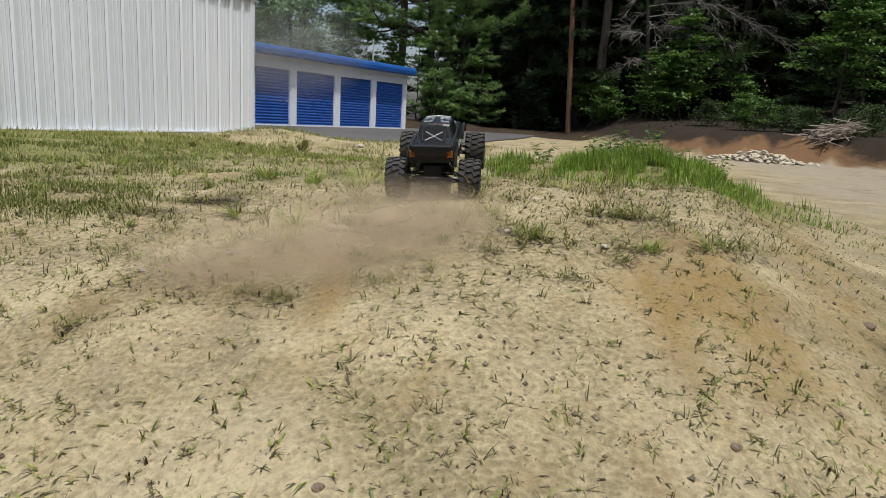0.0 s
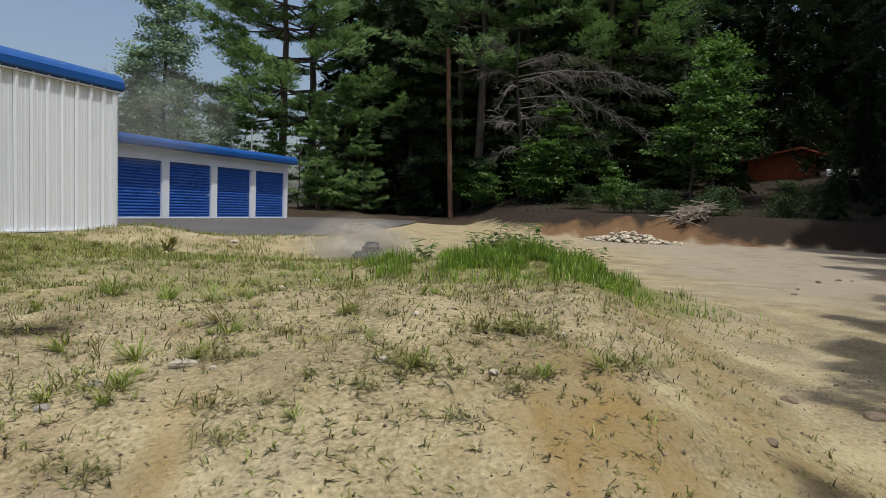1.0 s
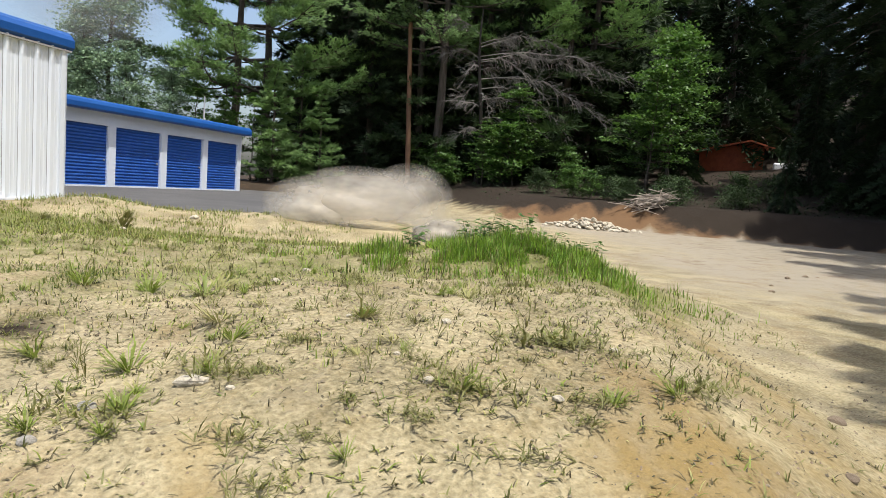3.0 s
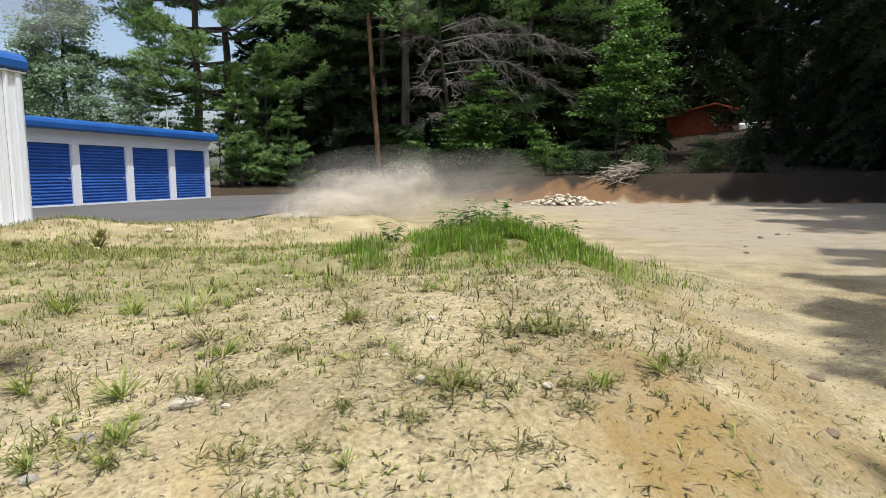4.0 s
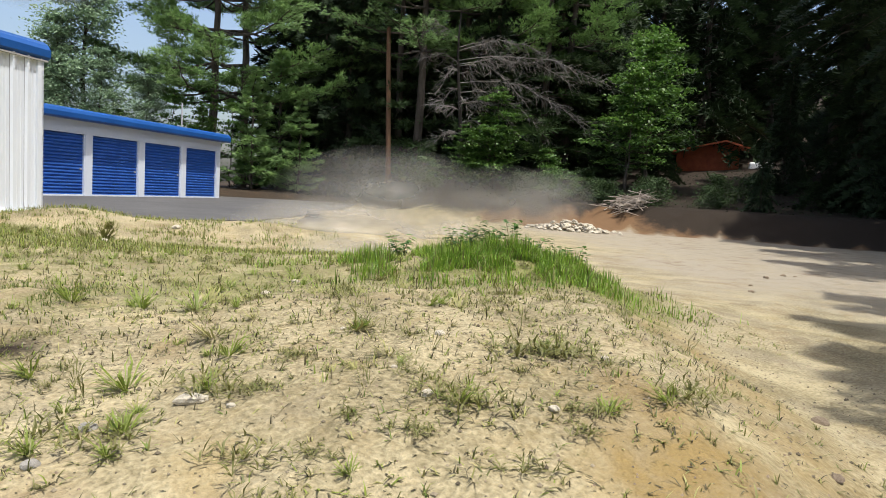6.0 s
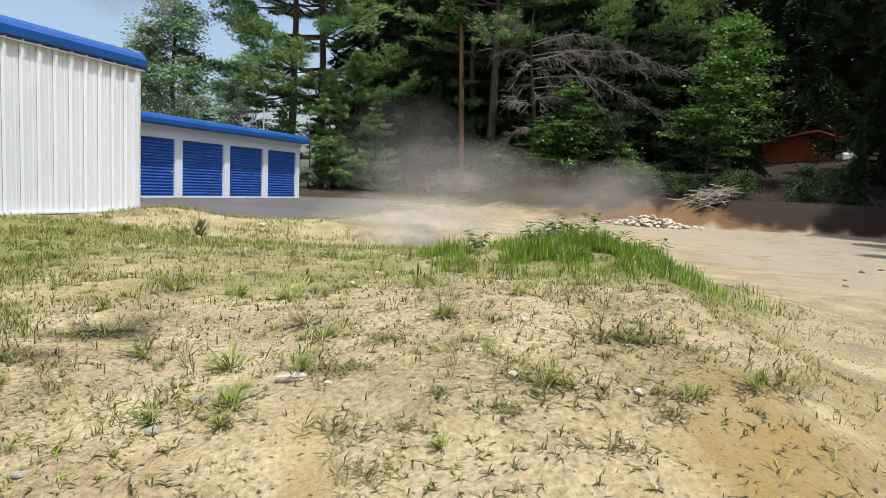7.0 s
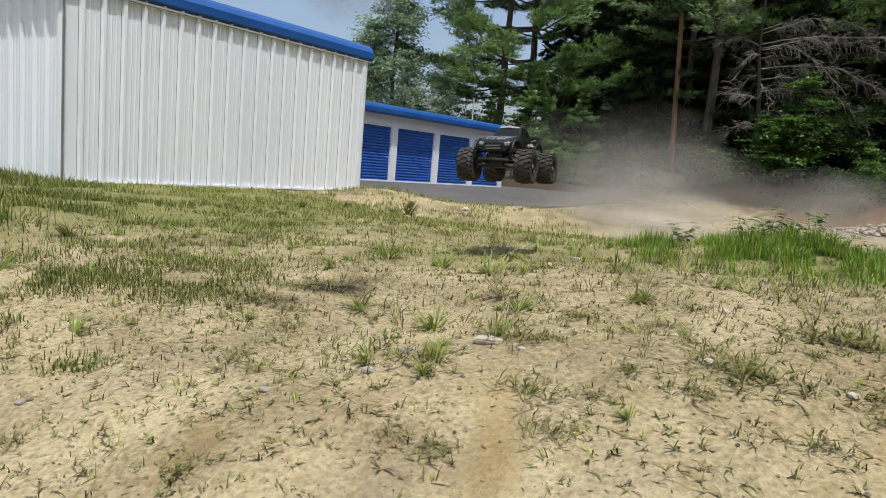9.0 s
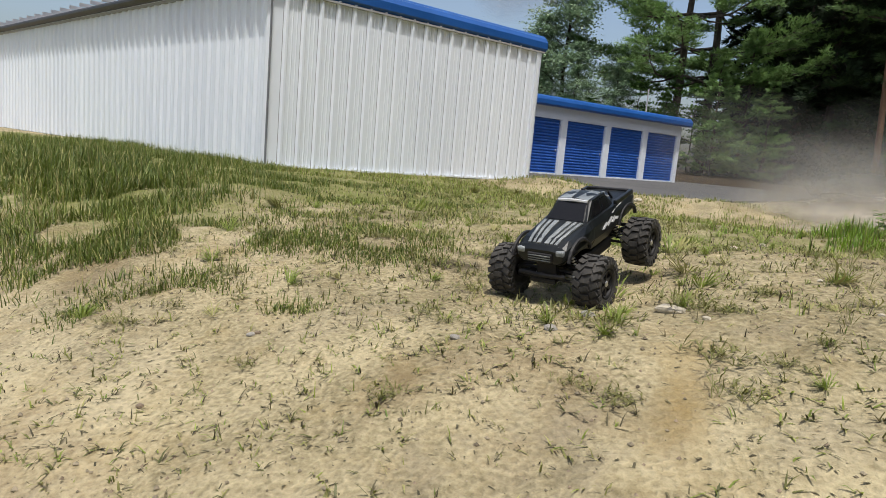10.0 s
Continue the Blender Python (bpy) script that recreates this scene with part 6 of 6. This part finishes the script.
def make_dust():
    m = dust_mat()
    meshes = [puff_mesh(k * 7.7, m) for k in range(3)]
    # thickness, half-size (across, deep, up), and where it is when
    for k, (alpha, size, rows, lay) in enumerate((
        # thrown up by the wheels on the ramp
        (0.8, (0.6, 0.10, 0.72), ((0, -0.28, 2.75, 0.78), (0.2, -0.36, 2.78, 0.78), (0.55, -0.5, 2.85, 0.45), (10, -0.9, 3.0, 0.1)), -78),
        (0.8, (0.34, 0.14, 0.42), ((0, -0.08, 2.85, 0.74), (0.25, -0.1, 2.95, 0.75), (0.7, -0.3, 3.2, 0.4), (10, -0.3, 3.3, 0.1)), -70),
        (0.8, (0.5, 0.08, 0.4), ((0, -0.8, 2.5, 0.68), (0.2, -0.9, 2.5, 0.68), (0.55, -1.0, 2.6, 0.3), (10, -1.1, 2.6, 0.0)), -78),
        (0.6, (0.9, 0.5, 0.4), ((0, 1.2, 9.4, -0.3), (0.7, 0.8, 9.0, 0.3), (1.0, 0.8, 9.2, 0.72), (1.6, 1.3, 9.6, 0.75), (2.2, 1.5, 10.0, 0.7), (3.0, 1.5, 10.4, 0.1), (10, 1.5, 10.4, -0.3)), 0),
        (1.1, (1.0, 0.4, 0.4), ((0, 1.2, 9.9, -0.4), (5.6, 1.2, 9.9, -0.2), (6.2, 1.1, 9.9, 0.72), (7.3, 0.95, 9.6, 0.75), (8.0, 1.2, 10.0, 0.7), (10, 1.6, 10.4, 0.5)), 0),
        (0.5, (1.7, 0.6, 1.0), ((0, -2.9, 13.2, 2.3), (1.0, -3.1, 13.6, 2.9), (2.2, -3.4, 14.4, 3.9), (10, -6, 20, 6.0)), 0),
        # close behind the wheels as the truck turns
        (1.5, (0.55, 0.3, 0.26), ((0, 1.6, 10.2, -0.5), (1.6, 1.5, 9.9, -0.2), (2.3, 2.6, 10.2, 0.55), (2.75, 2.95, 10.6, 0.66), (3.0, 2.45, 10.9, 0.72), (3.3, 2.2, 11.2, 0.7), (4.2, 2.0, 12.5, 0.2), (10, 2.0, 12.5, -0.6)), 0),
        # billows on top of the cloud
        (1.05, (0.46, 0.4, 0.40), ((0, 0.9, 11.5, -0.6), (1.9, 0.8, 11.6, -0.2), (2.5, 0.84, 12.5, 0.70), (3.0, 1.32, 12.5, 1.01), (3.6, 1.57, 13.0, 1.06), (4.4, 1.82, 13.5, 0.76), (5.0, 1.92, 13.7, 0.0), (10, 1.92, 13.7, -0.8)), 0),
        (0.99, (0.42, 0.4, 0.38), ((0, 1.6, 11.5, -0.6), (2.0, 1.6, 11.6, -0.2), (2.5, 1.54, 12.5, 0.77), (3.0, 1.99, 12.5, 0.99), (3.6, 2.24, 13.0, 1.04), (4.4, 2.49, 13.5, 0.74), (5.0, 2.59, 13.7, 0.0), (10, 2.59, 13.7, -0.8)), 0),
        (0.93, (0.48, 0.4, 0.36), ((0, 0.2, 11.5, -0.6), (2.0, 0.2, 11.6, -0.2), (2.5, 0.34, 12.5, 0.63), (3.0, 0.47, 12.5, 0.86), (3.6, 0.72, 13.0, 0.91), (4.4, 0.97, 13.5, 0.61), (5.0, 1.07, 13.7, 0.0), (10, 1.07, 13.7, -0.8)), 0),
        (0.81, (0.34, 0.3, 0.30), ((0, 1.2, 11.5, -0.6), (2.1, 1.2, 11.6, -0.2), (2.6, 1.27, 12.5, 0.69), (3.0, 1.62, 12.5, 1.05), (3.6, 1.87, 13.0, 1.10), (4.4, 2.12, 13.5, 0.80), (5.0, 2.22, 13.7, 0.0), (10, 2.22, 13.7, -0.8)), 0),
        # round the truck on the lot
        (0.7, (0.9, 0.5, 0.42), ((0, 1.6, 17.0, -1.0), (3.2, 1.6, 17.0, -0.6), (3.9, 1.35, 17.6, 0.8), (4.4, 1.0, 19.6, 0.85), (4.9, 0.45, 19.7, 0.85), (5.3, 0.4, 19.0, 0.8), (6.2, 0.8, 15.0, 0.3), (10, 0.8, 15.0, -0.8)), 0),
        # behind the mound, rising and later settling
        (1.5, (0.9, 0.6, 0.5), ((0, 0.8, 11.0, -0.4), (0.5, 0.85, 10.2, 0.2), (0.9, 0.7, 10.4, 0.65), (1.6, 0.2, 11.0, 0.85), (2.5, 0.35, 11.6, 1.0), (4.4, 1.2, 13.0, 0.6), (5.4, 1.6, 13.5, 0.2), (10, 3.6, 16.0, -0.3)), 0),
        (1.9, (1.2, 0.6, 0.55), ((0, 1.6, 11.8, -0.6), (1.2, 1.4, 11.2, 0.2), (1.9, 0.9, 11.4, 0.75), (2.5, 1.0, 11.6, 1.0), (3.2, 1.4, 12.0, 1.15), (4.5, 2.0, 13.2, 0.95), (5.4, 2.4, 14.0, 0.4), (10, 4.4, 17.0, 0.0)), 0),
        (1.3, (0.8, 0.6, 0.62), ((0, 2.8, 12.0, -0.7), (1.7, 2.2, 11.6, -0.2), (2.5, 2.0, 12.0, 0.95), (3.1, 2.3, 12.4, 1.2), (4.5, 3.3, 14.0, 1.2), (5.4, 4.0, 15.0, 0.6), (10, 5.0, 18, 0.0)), 0),
        (0.85, (2.2, 0.8, 0.95), ((0, 2.5, 13.5, -1.2), (2.6, 2.5, 13.5, -0.5), (3.4, 2.6, 13.6, 0.9), (4.5, 2.6, 14.0, 1.2), (6.5, 2.6, 14.4, 1.5), (7.6, 2.4, 14.4, 1.55), (10, 2.2, 14.0, 1.25)), 0),
        (0.62, (1.6, 0.8, 0.9), ((0, 5.5, 14.5, -1.4), (2.8, 5.0, 14.5, -0.6), (3.6, 4.9, 14.5, 0.8), (4.5, 5.2, 15.0, 1.3), (6.5, 5.6, 15.2, 1.3), (8, 5.6, 15.2, 1.2), (10, 5.6, 15.2, 1.0)), 0),
        (0.6, (1.2, 0.7, 0.8), ((0, 8.0, 16.5, -1.2), (4.6, 7.6, 16.5, -0.6), (5.4, 7.5, 16.5, 0.8), (6.5, 7.2, 16.4, 1.6), (7.5, 7.0, 16.3, 1.5), (10, 6.8, 16, 1.0)), 0),
        (1.1, (1.9, 0.7, 0.5), ((0, 1.0, 12.4, -1.0), (5.0, 1.0, 12.4, -0.6), (5.9, 1.2, 12.2, 0.7), (6.5, 1.1, 12.0, 0.8), (7.5, 1.4, 11.8, 0.85), (10, 1.8, 11.8, 0.8)), 0),
        (0.28, (1.5, 0.7, 1.3), ((0, 1.2, 14.0, -1.6), (5.0, 1.2, 14.0, -1.4), (6.2, 1.4, 13.8, 1.3), (7.0, 1.3, 13.6, 1.9), (8.0, 1.6, 13.4, 1.9), (9.0, 1.9, 13.2, 1.6), (10, 2.2, 13.0, 1.4)), 0),
        (0.55, (1.1, 0.7, 0.7), ((0, 1.9, 12.0, -1.2), (6.9, 1.6, 11.8, -0.7), (7.7, 1.0, 11.6, 0.8), (8.5, 1.0, 11.4, 1.0), (9.2, 1.2, 11.3, 1.1), (10, 1.4, 11.2, 1.1)), 0),
        (0.24, (1.6, 0.7, 1.1), ((0, 0.6, 13.0, -1.8), (7.2, 0.8, 13.0, -1.6), (8.2, 0.9, 12.8, 1.0), (9.0, 0.5, 12.6, 1.5), (9.5, 0.2, 12.5, 1.6), (10, 0.0, 12.4, 1.6)), 0),
    )):
        ob = new("dust_cloud", meshes[k % 3])
        ob.scale = size
        ob.color = (0.52, 0.43, 0.31, alpha) if k < 3 else (0.80, 0.75, 0.67, alpha) if alpha > 1 else (0.47, 0.465, 0.435, alpha)
        tagged(ob, "thin drifting cloud of pale dust over the track", "dust", "dust clouds", kind="stuff")
        DUST.append((ob, rows, lay))


make_dust()


# ---- what moves ----
# seconds, place (None: on the ground), heading, nose up and lean to the side
DRIVE = [
    (0.0, -0.02, 3.92, 0.86, 84, 15, -2), (0.1, 0.16, 4.69, 0.95, 85, 14, -1), (0.2, 0.26, 5.56, 0.97, 87, 6, -1), (0.3, 0.32, 6.37, 0.89, 88, -4, -3), (0.4, 0.47, 6.92, 0.78, 91, -3, 0), (0.5, 0.66, 7.67, 0.72, 92, 3, 0),
    (0.6, 0.6, 8.04, 0.65, 99, 0, -3), (0.7, 0.66, 8.55, None, 100, 0, 0), (0.8, 0.71, 9.05, None, 98, 0, 0), (0.9, 0.76, 9.5, None, 92, 0, 0), (1.2, 0.86, 10.3, None, 55, 0, 2), (1.4, 1.0, 10.5, None, 20, 0, 3),
    (1.6, 1.4, 10.5, None, 0, 0, 2), (1.8, 1.8, 10.4, None, -6, 0, 1), (2.0, 2.15, 10.4, None, 8, 0, 0), (2.5, 3.1, 10.75, None, 55, 0, 2), (2.75, 3.1, 11.35, None, 125, 0, 2), (3.0, 2.5, 11.5, None, 170, 0, 0),
    (3.6, 1.7, 15.4, None, 110, 0, 0), (4.3, 1.15, 20.3, None, 130, 0, 0), (4.5, 0.9, 20.6, None, 165, 0, 0), (4.9, 0.35, 20.6, None, 215, 0, 0), (5.1, 0.25, 20.2, None, 245, 0, 0), (5.7, 0.6, 15.4, None, 278, 0, 0),
    (6.3, 1.2, 11.3, None, 268, 0, 0), (6.7, 1.3, 10.9, None, 260, 0, 0), (7.1, 1.05, 10.55, None, 255, 0, 0), (7.5, 0.72, 10.2, None, 254, 0, 0), (7.6, 0.55, 9.5, None, 265, 6, 0), (7.7, 0.28, 8.84, 0.72, 268, 14, -1),
    (7.8, 0.16, 8.34, 0.92, 256, 26, -1), (7.9, 0.0, 7.7, 1.13, 255, 23, -1), (8.0, -0.08, 6.91, 1.28, 254.8, 14.6, 0.4), (8.2, -0.17, 6.55, 1.335, 254, 12, 1.5), (8.5, -0.30, 6.00, 1.35, 255, 8.7, 3.2), (8.7, -0.38, 5.72, 1.34, 254, 5.5, 2.8),
    (9.0, -0.51, 5.25, 1.28, 253, -0.3, 2.1), (9.5, -0.72, 4.39, 1.05, 255.5, -8.1, 2.7), (9.6, -0.76, 4.2, 0.98, 254, -9.8, 2.6), (10.0, -0.91, 3.41, 0.705, 255, -15.5, 1.6),
]


def motions():
    walk(TRUCK, [(t, pose(x, y, height_smooth(x, y) if z is None else z, roll, -nose, yaw)) for t, x, y, z, yaw, nose, roll in DRIVE])
    for w, cx, sgn in WHEELS:
        rate = 560 if cx > 0 else 590
        rows = [(k / 10, pose(cx, sgn * 0.20, 0.1, 0, 0, 0 if sgn > 0 else 180) @ pose(0, 0, 0, 0, sgn * rate * k / 10, 0)) for k in range(101)]
        walk(w, rows)
    for ob, rows, lay in DUST:
        walk(ob, [(t, pose(x, y, z, lay, 0, -8)) for t, x, y, z in rows])


motions()
